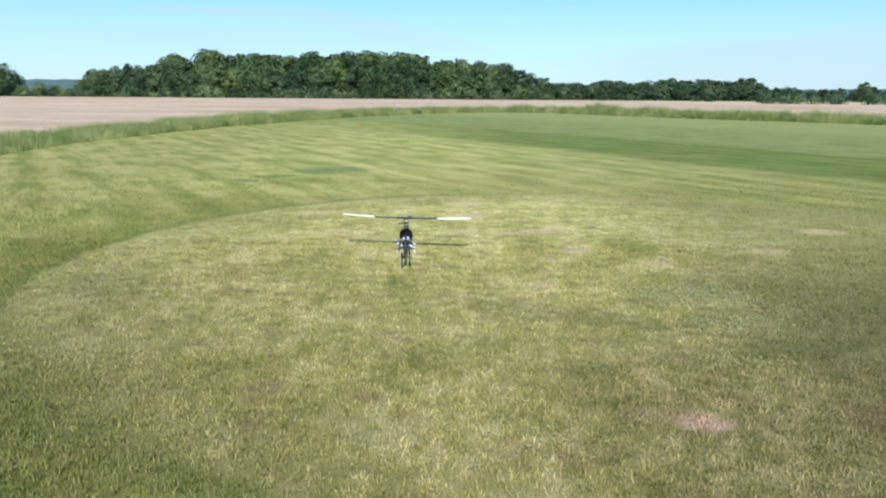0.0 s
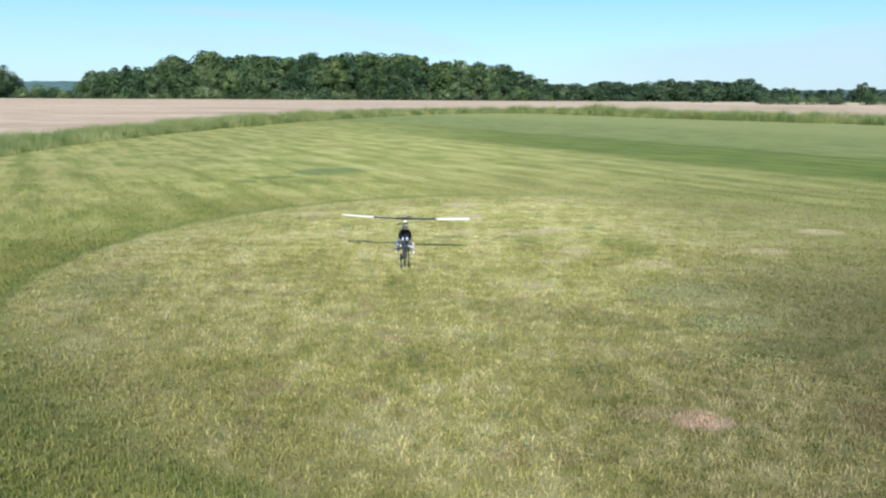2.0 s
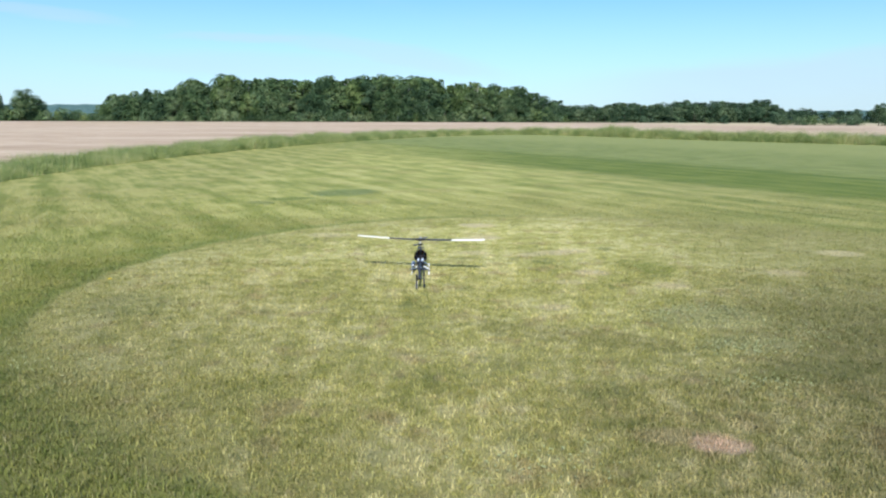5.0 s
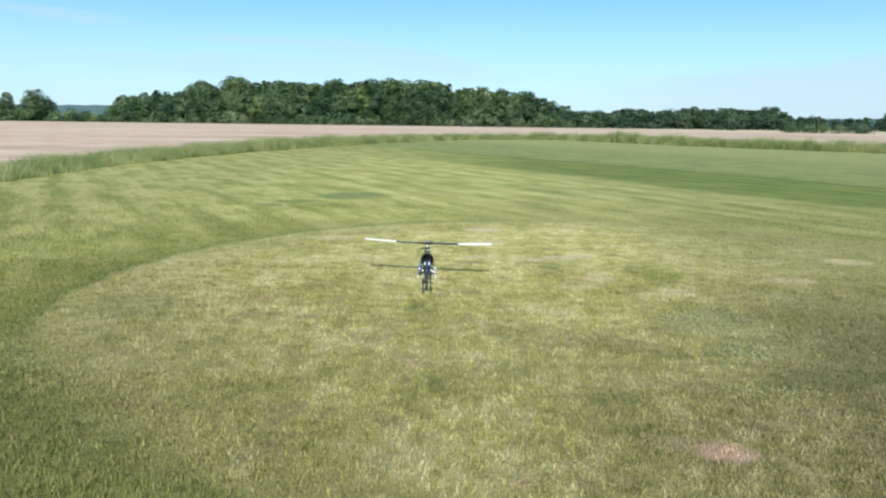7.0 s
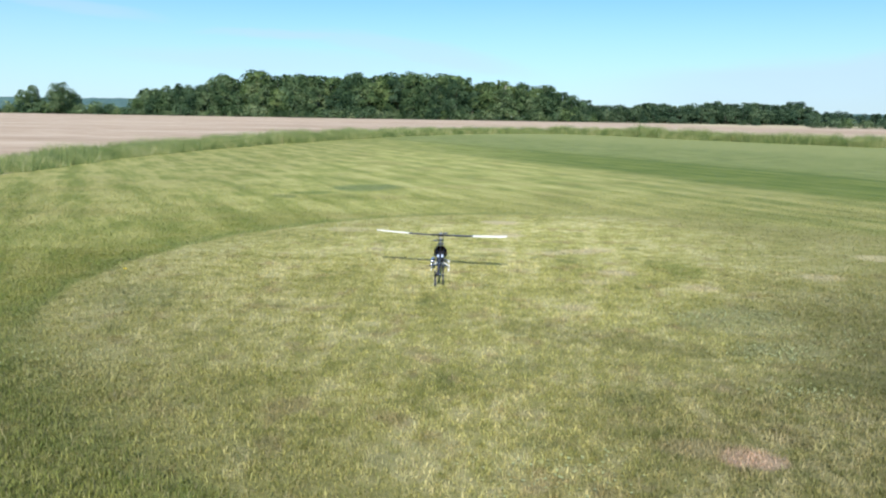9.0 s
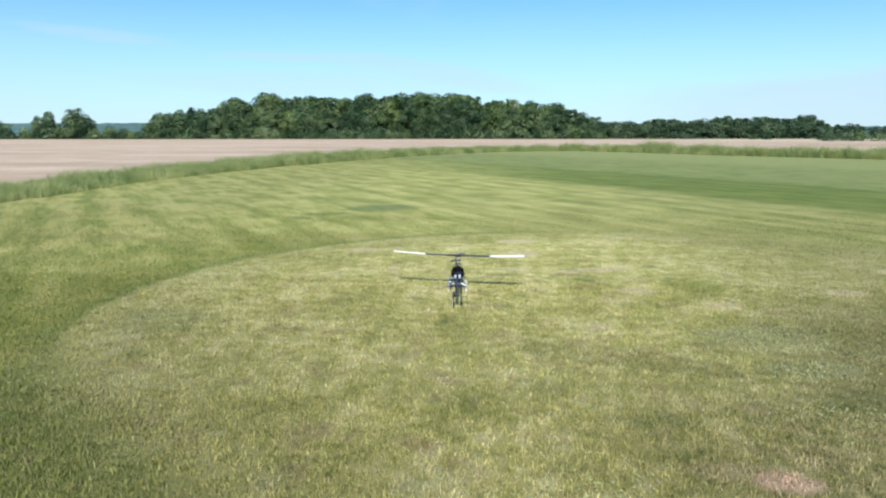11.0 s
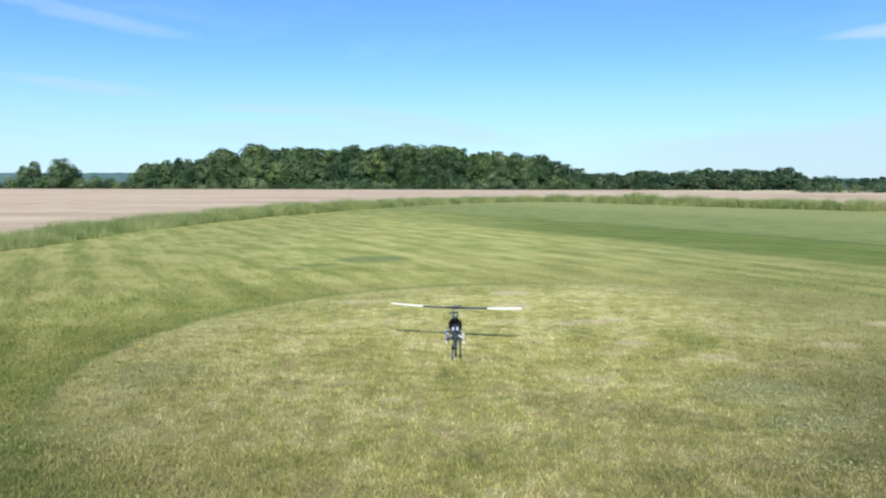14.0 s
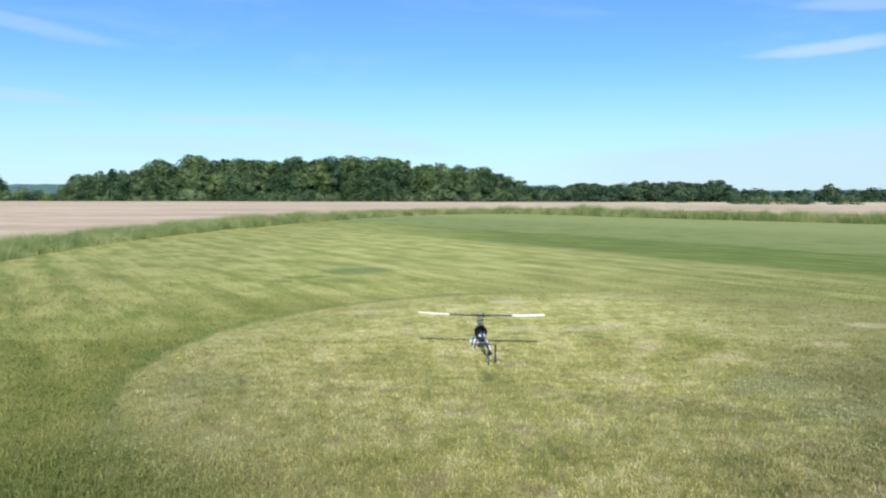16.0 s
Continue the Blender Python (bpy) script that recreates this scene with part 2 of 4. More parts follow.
    outer = k.mix(k.math("MULTIPLY", k.span(x, 0.0, 6.5), 0.6), outer, k.mix(k.span(far_f, 0.36, 0.62), (0.155, 0.190, 0.055), (0.290, 0.285, 0.100)))
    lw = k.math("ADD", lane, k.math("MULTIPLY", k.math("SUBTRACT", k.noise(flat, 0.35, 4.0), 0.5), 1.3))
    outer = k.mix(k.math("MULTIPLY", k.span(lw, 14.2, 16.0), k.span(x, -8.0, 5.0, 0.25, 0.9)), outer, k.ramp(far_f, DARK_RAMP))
    outer = k.mix(k.span(k.math("ADD", lw, k.math("MULTIPLY", brown, 3.0)), 20.6, 24.5), outer, k.ramp(far_f, FAR_RAMP))
    seam = k.math("MULTIPLY", k.span(lw, 20.0, 20.4), k.span(lw, 21.0, 20.5))
    outer = k.mix(k.math("MULTIPLY", seam, 0.6), outer, (0.080, 0.135, 0.030))
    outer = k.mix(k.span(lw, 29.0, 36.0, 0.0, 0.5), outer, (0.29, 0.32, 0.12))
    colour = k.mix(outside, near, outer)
    return colour, flat, n_small


RING = (1.3, 7.5)
NEAR_RAMP = [(0.5, (0.166, 0.192, 0.046)), (0.63, (0.32, 0.328, 0.092)), (0.77, (0.481, 0.461, 0.16)), (0.91, (0.676, 0.63, 0.308))]
OUTER_RAMP = [(0.32, (0.205, 0.244, 0.060)), (0.48, (0.325, 0.344, 0.100)), (0.66, (0.465, 0.450, 0.165))]
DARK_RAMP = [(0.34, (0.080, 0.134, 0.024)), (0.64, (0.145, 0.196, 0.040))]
FAR_RAMP = [(0.34, (0.143, 0.191, 0.059)), (0.64, (0.244, 0.276, 0.096))]
PALE_SPOTS = [(2.07, 7.58, 0.16, 0.7), (1.36, 8.14, 0.17, 0.8), (0.80, 6.72, 0.13, 0.7), (0.13, 11.42, 0.26, 0.8), (1.06, 9.25, 0.2, 0.7), (0.76, 9.12, 0.14, 0.6),
              (1.05, 7.68, 0.14, 0.5), (0.22, 10.3, 0.22, 0.7), (0.07, 9.19, 0.16, 0.6), (1.34, 9.38, 0.18, 0.6), (3.47, 8.24, 0.2, 0.6), (4.64, 9.41, 0.25, 0.6), (-2.0, 10.4, 0.25, 0.5)]


def lawn_ground_material():
    m, k = material("lawn_ground")
    c, flat, n_small = lawn_colour(k)
    fine = k.noise(flat, 45.0, 3.0, 0.7)
    c = k.mix(k.span(fine, 0.35, 0.75), k.mix(0.25, c, (0.13, 0.13, 0.05)), c)
    # dark thatch between the standing blades, their shade in its colour, thinning outwards
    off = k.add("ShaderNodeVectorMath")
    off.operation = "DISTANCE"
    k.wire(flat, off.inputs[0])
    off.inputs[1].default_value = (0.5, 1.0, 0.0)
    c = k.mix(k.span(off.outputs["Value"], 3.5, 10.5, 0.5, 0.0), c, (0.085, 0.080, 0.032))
    h = k.math("ADD", fine, k.math("MULTIPLY", n_small, 1.5))
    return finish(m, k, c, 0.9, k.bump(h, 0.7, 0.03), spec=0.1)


def grass_material():
    m, k = material("grass_blades")
    c, flat, n_small = lawn_colour(k)
    rnd = k.add("ShaderNodeNewGeometry").outputs["Random Per Island"]
    shade = k.ramp(rnd, [(0.0, (0.55, 0.60, 0.52)), (0.45, (0.95, 0.96, 0.94)), (0.8, (1.3, 1.24, 1.18)), (1.0, (1.75, 1.65, 1.65))])
    c = k.mix(1.0, c, shade, "MULTIPLY")
    dry = k.span(k.math("FRACT", k.math("MULTIPLY", rnd, 37.0)), 0.80, 0.92)
    c = k.mix(k.math("MULTIPLY", dry, 0.45), c, (0.50, 0.41, 0.24))
    return finish(m, k, c, 0.6, spec=0.25, sheer=0.4)


def soil_material():
    m, k = material("field_soil")
    pos = k.vmath("MULTIPLY", k.add("ShaderNodeNewGeometry").outputs["Position"], (1, 1, 0))
    row = k.vmath("MULTIPLY", pos, (0.22, 1.0, 1.0))
    n = k.math("ADD", k.math("MULTIPLY", k.noise(row, 0.12, 4.0), 0.6), k.math("MULTIPLY", k.noise(row, 1.3, 4.0, 0.65), 0.5))
    c = k.ramp(n, [(0.36, (0.30, 0.222, 0.148)), (0.52, (0.425, 0.325, 0.225)), (0.66, (0.56, 0.455, 0.335))])
    tilled = k.noise(k.vmath("MULTIPLY", pos, (0.05, 1.0, 1.0)), 0.55, 3.0, 0.6)
    c = k.mix(k.span(tilled, 0.48, 0.68, 0.0, 0.45), c, (0.31, 0.235, 0.165))
    far = k.span(k.noise(pos, 0.012, 3.0), 0.5, 0.62)
    c = k.mix(k.math("MULTIPLY", far, 0.25), c, (0.36, 0.30, 0.16))
    # leaf litter and weeds where the woods begin, shade put into their dark colour
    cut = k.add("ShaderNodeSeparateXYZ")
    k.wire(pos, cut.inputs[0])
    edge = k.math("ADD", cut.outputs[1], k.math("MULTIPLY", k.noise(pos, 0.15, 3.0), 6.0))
    stubble = k.math("MULTIPLY", k.span(cut.outputs[0], 45.0, 70.0), k.math("MULTIPLY", k.span(cut.outputs[1], 175.0, 215.0), k.span(k.noise(pos, 0.05, 3.0), 0.35, 0.6)))
    c = k.mix(k.math("MULTIPLY", stubble, 0.8), c, (0.50, 0.47, 0.27))
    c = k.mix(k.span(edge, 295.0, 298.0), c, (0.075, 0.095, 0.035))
    return finish(m, k, c, 0.95, k.bump(k.noise(pos, 6.0, 4.0, 0.7), 0.8, 0.08), spec=0.1)


def reed_material():
    m, k = material("tall_grass")
    geo = k.add("ShaderNodeNewGeometry")
    rnd = geo.outputs["Random Per Island"]
    patch = k.noise(k.vmath("MULTIPLY", geo.outputs["Position"], (1, 1, 0)), 0.8, 4.0)
    f = k.math("ADD", k.math("MULTIPLY", rnd, 0.62), k.math("MULTIPLY", k.span(patch, 0.3, 0.7), 0.38))
    c = k.ramp(f, [(0.12, (0.085, 0.150, 0.045)), (0.38, (0.200, 0.285, 0.090)), (0.64, (0.36, 0.40, 0.145)), (0.9, (0.58, 0.54, 0.28))])
    return finish(m, k, c, 0.6, spec=0.2, sheer=0.3)


def leaf_material(name, low, mid, high, tones):
    m, k = material(name)
    geo = k.add("ShaderNodeNewGeometry")
    rnd = geo.outputs["Random Per Island"]
    one = k.add("ShaderNodeObjectInfo").outputs["Random"]
    clump = k.noise(geo.outputs["Position"], 0.22, 4.0, 0.6)
    f = k.math("ADD", k.math("MULTIPLY", rnd, 0.26), k.math("MULTIPLY", k.span(clump, 0.34, 0.66), 0.70))
    c = k.ramp(f, [(0.15, low), (0.5, mid), (0.85, high)])
    return finish(m, k, k.mix(1.0, c, k.ramp(one, tones), "MULTIPLY"), 0.7, spec=0.08, sheer=0.15)


def bark_material():
    m, k = material("bark")
    co = k.add("ShaderNodeTexCoord").outputs["Object"]
    n = k.noise(k.vmath("MULTIPLY", co, (6, 6, 1)), 1.0, 5.0, 0.65)
    c = k.ramp(n, [(0.3, (0.06, 0.05, 0.04)), (0.7, (0.21, 0.18, 0.15))])
    return finish(m, k, c, 0.9, k.bump(n, 0.6, 0.03), spec=0.15)


def hill_material():
    m, k = material("hazy_far_woods")
    pos = k.add("ShaderNodeNewGeometry").outputs["Position"]
    n = k.math("ADD", k.math("MULTIPLY", k.noise(pos, 0.05, 4.0, 0.65), 0.7), k.math("MULTIPLY", k.noise(pos, 0.008, 3.0), 0.3))
    # distance haze is put into the woods' colour as a blue cast
    c = k.ramp(n, [(0.35, (0.055, 0.105, 0.105)), (0.65, (0.110, 0.185, 0.165))])
    return finish(m, k, c, 0.95, k.bump(n, 0.8, 8.0), spec=0.0)


LAWN, GRASS, SOIL, REED = lawn_ground_material(), grass_material(), soil_material(), reed_material()
LEAF = leaf_material("leaves", (0.036, 0.068, 0.030), (0.084, 0.138, 0.056), (0.168, 0.230, 0.106),
                     [(0.0, (0.50, 0.60, 0.70)), (0.2, (0.85, 0.92, 1.0)), (0.4, (1.22, 1.17, 0.92)), (0.6, (0.62, 0.72, 0.80)), (0.85, (1.15, 1.12, 1.15)), (1.0, (1.7, 1.52, 1.7))])
# darker copy of the leaves: the tree line's shade is in its colour
LEAF_SHADED = leaf_material("shaded_leaves", (0.030, 0.060, 0.030), (0.066, 0.110, 0.054), (0.115, 0.166, 0.084),
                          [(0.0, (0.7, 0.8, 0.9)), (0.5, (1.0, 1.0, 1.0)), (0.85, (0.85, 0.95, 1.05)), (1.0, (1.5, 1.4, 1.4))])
BARK, HILL = bark_material(), hill_material()
DEADWOOD = plain("weathered_dead_wood", (0.30, 0.28, 0.24), 0.85, spec=0.15, scale=3.0, grain=0.25)
BLACK = plain("black_plastic", (0.022, 0.022, 0.026), 0.4)
CARBON = plain("carbon_fibre", (0.03, 0.03, 0.034), 0.35, spec=0.6)
WHITE = plain("white_plastic", (0.68, 0.68, 0.66), 0.4, grain=0.06)
BLADE_WHITE = plain("white_blade_paint", (0.78, 0.76, 0.66), 0.35, grain=0.05)
METAL = plain("brushed_aluminium", (0.62, 0.62, 0.63), 0.3, metal=1.0)
STEEL = plain("dark_steel", (0.20, 0.20, 0.21), 0.35, metal=1.0)
NAVY = plain("dark_blue_paint", (0.035, 0.045, 0.09), 0.25, spec=0.6)
YELLOW = plain("yellow_paint", (0.80, 0.52, 0.06), 0.3, spec=0.5)
ORANGE = plain("orange_paint", (0.62, 0.13, 0.03), 0.3, spec=0.5)
PALE_BLUE = plain("pale_blue_plastic", (0.45, 0.55, 0.72), 0.35)
PETAL = plain("yellow_petal", (0.80, 0.60, 0.03), 0.6)
CLOVER_LEAF = plain("clover_leaf", (0.33, 0.365, 0.17), 0.55, spec=0.3, scale=8.0, grain=0.3)
STALK = plain("green_stalk", (0.12, 0.20, 0.04), 0.6)


# ---- mesh helpers ----
def part(name, bm, mat, parent, label="", smooth=True):
    me = bpy.data.meshes.new(name)
    bm.to_mesh(me)
    bm.free()
    me.materials.append(mat)
    if smooth:
        me.polygons.foreach_set("use_smooth", [True] * len(me.polygons))
    ob = new(name, me)
    ob.parent = parent
    return tagged(ob, label)


def raw(name, verts, faces, mat, sizes=3):
    """A mesh object from arrays of corners and of equal faces."""
    verts, faces = np.asarray(verts, np.float32), np.asarray(faces, np.int32)
    me = bpy.data.meshes.new(name)
    me.vertices.add(len(verts))
    me.vertices.foreach_set("co", verts.ravel())
    me.loops.add(faces.size)
    me.loops.foreach_set("vertex_index", faces.ravel())
    me.polygons.add(len(faces))
    me.polygons.foreach_set("loop_start", np.arange(0, faces.size, faces.shape[1], dtype=np.int32))
    me.update(calc_edges=True)
    me.materials.append(mat)
    return new(name, me)


def box(x, y, z, sx, sy, sz, bevel=0.0, m=Matrix()):
    bm = bmesh.new()
    bmesh.ops.create_cube(bm, size=1, matrix=m @ Matrix.Translation((x, y, z)) @ Matrix.Diagonal((sx, sy, sz, 1)))
    if bevel:
        bmesh.ops.bevel(bm, geom=bm.edges[:], offset=bevel, segments=2, affect="EDGES", profile=0.6)
    return bm


def tube(points, radius, sides=10, bm=None):
    """A round bar through the points; radius is one number or one a point."""
    bm = bm or bmesh.new()
    points = [Vector(p) for p in points]
    radii = radius if isinstance(radius, (list, tuple)) else [radius] * len(points)
    rings, side = [], None
    for i, p in enumerate(points):
        way = (points[min(i + 1, len(points) - 1)] - points[max(i - 1, 0)]).normalized()
        if side is None:
            side = way.orthogonal().normalized()
        side = (side - way * side.dot(way)).normalized()
        other = way.cross(side)
        rings.append([bm.verts.new(p + radii[i] * (math.cos(a) * side + math.sin(a) * other)) for a in (2 * math.pi * j / sides for j in range(sides))])
    for a, b in zip(rings, rings[1:]):
        for j in range(sides):
            bm.faces.new((a[j], a[(j + 1) % sides], b[(j + 1) % sides], b[j]))
    bm.faces.new(rings[0][::-1])
    bm.faces.new(rings[-1])
    return bm


def slab(outline, thick, axis):
    """A flat plate of an outline (pairs), thick metres deep, across x, y or z."""
    bm = bmesh.new()
    def put(u, v, w):
        return {"x": (w, u, v), "y": (u, w, v), "z": (u, v, w)}[axis]
    a = [bm.verts.new(put(u, v, -thick / 2)) for u, v in outline]
    b = [bm.verts.new(put(u, v, thick / 2)) for u, v in outline]
    bm.faces.new(a[::-1])
    bm.faces.new(b)
    for i in range(len(a)):
        j = (i + 1) % len(a)
        bm.faces.new((a[i], a[j], b[j], b[i]))
    bmesh.ops.recalc_face_normals(bm, faces=bm.faces[:])
    return bm


def thing(name, label, category, m=Matrix(), group=""):
    ob = new(name)
    ob.matrix_world = m
    return tagged(ob, label, category, group)


# ---- ground ----
def spline(points, steps):
    out = []
    for i in range(len(points) - 1):
        p0, p1, p2, p3 = (Vector(points[max(0, min(len(points) - 1, j))]) for j in (i - 1, i, i + 1, i + 2))
        for s in range(steps):
            t = s / steps
            out.append(0.5 * (2 * p1 + (p2 - p0) * t + (2 * p0 - 5 * p1 + 4 * p2 - p3) * t * t + (3 * p1 - p0 - 3 * p2 + p3) * t ** 3))
    return out + [Vector(points[-1])]


RIM = [(-10.5, -30), (-11.4, -8), (-11.8, 8), (-12.3, 18.4), (-12.9, 25.4), (-12.4, 31.2), (-11.1, 39.5), (-6.9, 56), (-1.0, 67),
       (4.0, 71), (9.0, 69.5), (16.0, 58.2), (22.0, 51.0), (28.6, 43.2), (40, 31), (58, 14), (74, -10), (80, -30)]
rim = spline(RIM, 14)


def build_ground():
    steps = sorted({*(-(1.35 ** i) for i in range(28)), 0.0, *(1.35 ** i for i in range(28))})
    n = len(steps)
    verts = [(x, y, 0) for y in steps for x in steps]
    faces = [(j * n + i, j * n + i + 1, (j + 1) * n + i + 1, (j + 1) * n + i) for j in range(n - 1) for i in range(n - 1)]
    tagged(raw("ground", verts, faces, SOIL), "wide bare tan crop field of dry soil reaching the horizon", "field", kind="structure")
    bm = bmesh.new()
    face = bm.faces.new([bm.verts.new((p.x, p.y, 0.012)) for p in rim])
    bmesh.ops.triangulate(bm, faces=[face])
    bmesh.ops.recalc_face_normals(bm, faces=bm.faces[:])
    if sum(f.normal.z for f in bm.faces) < 0:
        bmesh.ops.reverse_faces(bm, faces=bm.faces[:])
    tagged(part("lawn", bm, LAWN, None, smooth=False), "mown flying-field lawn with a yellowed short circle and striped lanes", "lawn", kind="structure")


build_ground()


def blades(name, xy, height, width, lean, rng, mat, z=0.01, two=False):
    """Upright blades at the places xy: a triangle each, or a bent blade of three."""
    n = len(xy)
    a = rng.uniform(0, 2 * np.pi, n)
    side = np.stack([np.cos(a), np.sin(a), np.zeros(n)], 1) * (width / 2)[:, None]
    b = rng.uniform(0, 2 * np.pi, n)
    tip = np.stack([np.cos(b) * lean, np.sin(b) * lean, np.ones(n)], 1) * height[:, None]
    root = np.concatenate([xy, np.full((n, 1), z)], 1)
    if not two:
        v = np.stack([root - side, root + side, root + tip], 1).reshape(-1, 3)
        f = np.arange(3 * n).reshape(-1, 3)
        return raw(name, v, f, mat)
    mid = tip * np.array([0.35, 0.35, 0.6])
    v = np.stack([root - side, root + side, root + mid + side * 0.8, root + mid - side * 0.8, root + tip], 1).reshape(-1, 3)
    i = 5 * np.arange(n)[:, None]
    f = np.concatenate([i + [0, 1, 2], i + [0, 2, 3], i + [3, 2, 4]], 0)
    return raw(name, v, f, mat)


def sown(rng, y0, y1, density, tufted, spread=0.72, extra=1.6):
    """Random places in a stretch of the lawn, crowded into tufts."""
    w1 = spread * y1 + extra + 1.5
    n = int((y1 - y0) * 2 * w1 * density)
    p = np.stack([rng.uniform(-w1, w1, n), rng.uniform(y0, y1, n)], 1)
    p = p[np.abs(p[:, 0]) < spread * p[:, 1] + extra + np.abs(rng.normal(0, 0.6, n))]
    # half of the blades gather in tufts
    root = p[rng.integers(0, len(p), max(1, len(p) // 14))]
    some = rng.uniform(0, 1, len(p)) < tufted
    near = root[rng.integers(0, len(root), len(p))] + rng.normal(0, 0.018, p.shape)
    return np.where(some[:, None], near, p)


def inside_circle(p):
    dx, dy = p[:, 0] - RING[0], p[:, 1] - RING[1]
    low = 4.4 + 1.6 * np.clip((p[:, 0] + 0.8) / 2, 0, 1)
    return (dx / np.where(dx < 0, 5.15, 6.2)) ** 2 + (dy / np.where(dy < 0, low, 5.0)) ** 2 < 1.0


def build_grass():
    rng = np.random.default_rng(4)
    for y0, y1, density, h, w, tufted, two in ((2.5, 5.0, 9500, 0.022, 0.0052, 0.6, True), (5.0, 8.5, 5200, 0.023, 0.0070, 0.5, False),
                                               (8.5, 17.0, 2300, 0.019, 0.009, 0.15, False)):
        p = sown(rng, y0, y1, density, tufted)
        p = p[rng.uniform(0, 1, len(p)) > (p[:, 1] - 7.0) / 10.0]
        n = len(p)
        tall = np.where(inside_circle(p), 0.9, 1.12)
        ob = blades("lawn_grass", p, rng.gamma(6, h / 6, n) * tall, w * rng.uniform(0.6, 1.3, n), rng.uniform(0.1, 0.9, n), rng, GRASS, two=two)
        tagged(ob, "short mown grass blades, green and straw yellow", "grass", kind="stuff")
    # thinner grass on the rest of the lawn round about
    p = np.concatenate([np.stack([rng.uniform(-16, 16, 200000), rng.uniform(-14, 17, 200000)], 1), rng.normal(0, 1, (150000, 2)) * (3.2, 2.4) + (0, 0.6)])
    p = p[(np.abs(p[:, 0]) > 0.72 * p[:, 1] + 1.6) | (p[:, 1] < 2.5)]
    p = p[rng.uniform(0, 1, len(p)) > (np.hypot(p[:, 0], p[:, 1] - 2) - 7.0) / 9.0]
    n = len(p)
    ob = blades("lawn_grass", p, rng.gamma(6, 0.005, n), 0.012 * rng.uniform(0.6, 1.3, n), rng.uniform(0.1, 0.9, n), rng, GRASS)
    tagged(ob, "short mown grass blades, green and straw yellow", "grass", kind="stuff")


build_grass()


def build_reeds():
    rng = np.random.default_rng(8)
    seg = np.array([(p.x, p.y) for p in rim])
    keep = (seg[:, 1] > 4) & (seg[:, 0] < 62)
    seg = seg[keep]
    d = np.diff(seg, axis=0)
    length = np.hypot(d[:, 0], d[:, 1])
    n = 280000
    near = 1.0 / np.maximum(12, np.hypot(seg[:-1, 0], seg[:-1, 1])) ** 0.6
    pick = rng.choice(len(d), n, p=length * near / (length * near).sum())
    along = seg[pick] + d[pick] * rng.uniform(0, 1, n)[:, None]
    out = np.stack([-d[:, 1], d[:, 0]], 1)[pick] / length[pick][:, None]
    depth = rng.beta(1.0, 1.7, n) * 3.4 - 0.1
    sway = np.array([0.55 * noise.noise((x * 0.35, y * 0.35, 1.0)) + 0.3 * noise.noise((x * 1.3, y * 1.3, 6.0)) for x, y in along])
    p = along + out * (depth + sway)[:, None]
    tuft = np.arange(n) // 22 * 22
    gathered = rng.uniform(0, 1, n) < 0.7
    p = np.where(gathered[:, None], p[tuft] + rng.normal(0, 0.10, (n, 2)), p)
    depth = np.where(gathered, depth[tuft], depth)
    far = np.hypot(p[:, 0], p[:, 1])
    swell = np.array([0.72 + 0.28 * noise.noise((x * 0.22, y * 0.22, 3.0)) + 0.45 * noise.noise((x * 0.9, y * 0.9, 9.0)) for x, y in p])
    edge = np.clip(0.6 + depth * 0.9, 0.6, 1.0) * np.clip((3.5 - depth) * 0.8, 0.5, 1.0)
    h = swell * edge * rng.uniform(0.55, 1.2, n) * REED_HEIGHT * np.interp(p[:, 1] + np.where(p[:, 0] > 5, 60, 0), [15, 28, 40, 75, 110, 125], [0.66, 0.76, 1.0, 1.0, 1.3, 1.35])
    w = rng.uniform(0.008, 0.020, n) * np.clip(far / 28, 0.9, 2.6)
    ob = blades("tall_grass_strip", p, np.maximum(h, 0.10), w, rng.uniform(0.05, 0.8, n), rng, REED, z=0.0)
    tagged(ob, "strip of tall uncut green grass between lawn and field", "tall grass", kind="stuff")


REED_HEIGHT = 0.80
build_reeds()


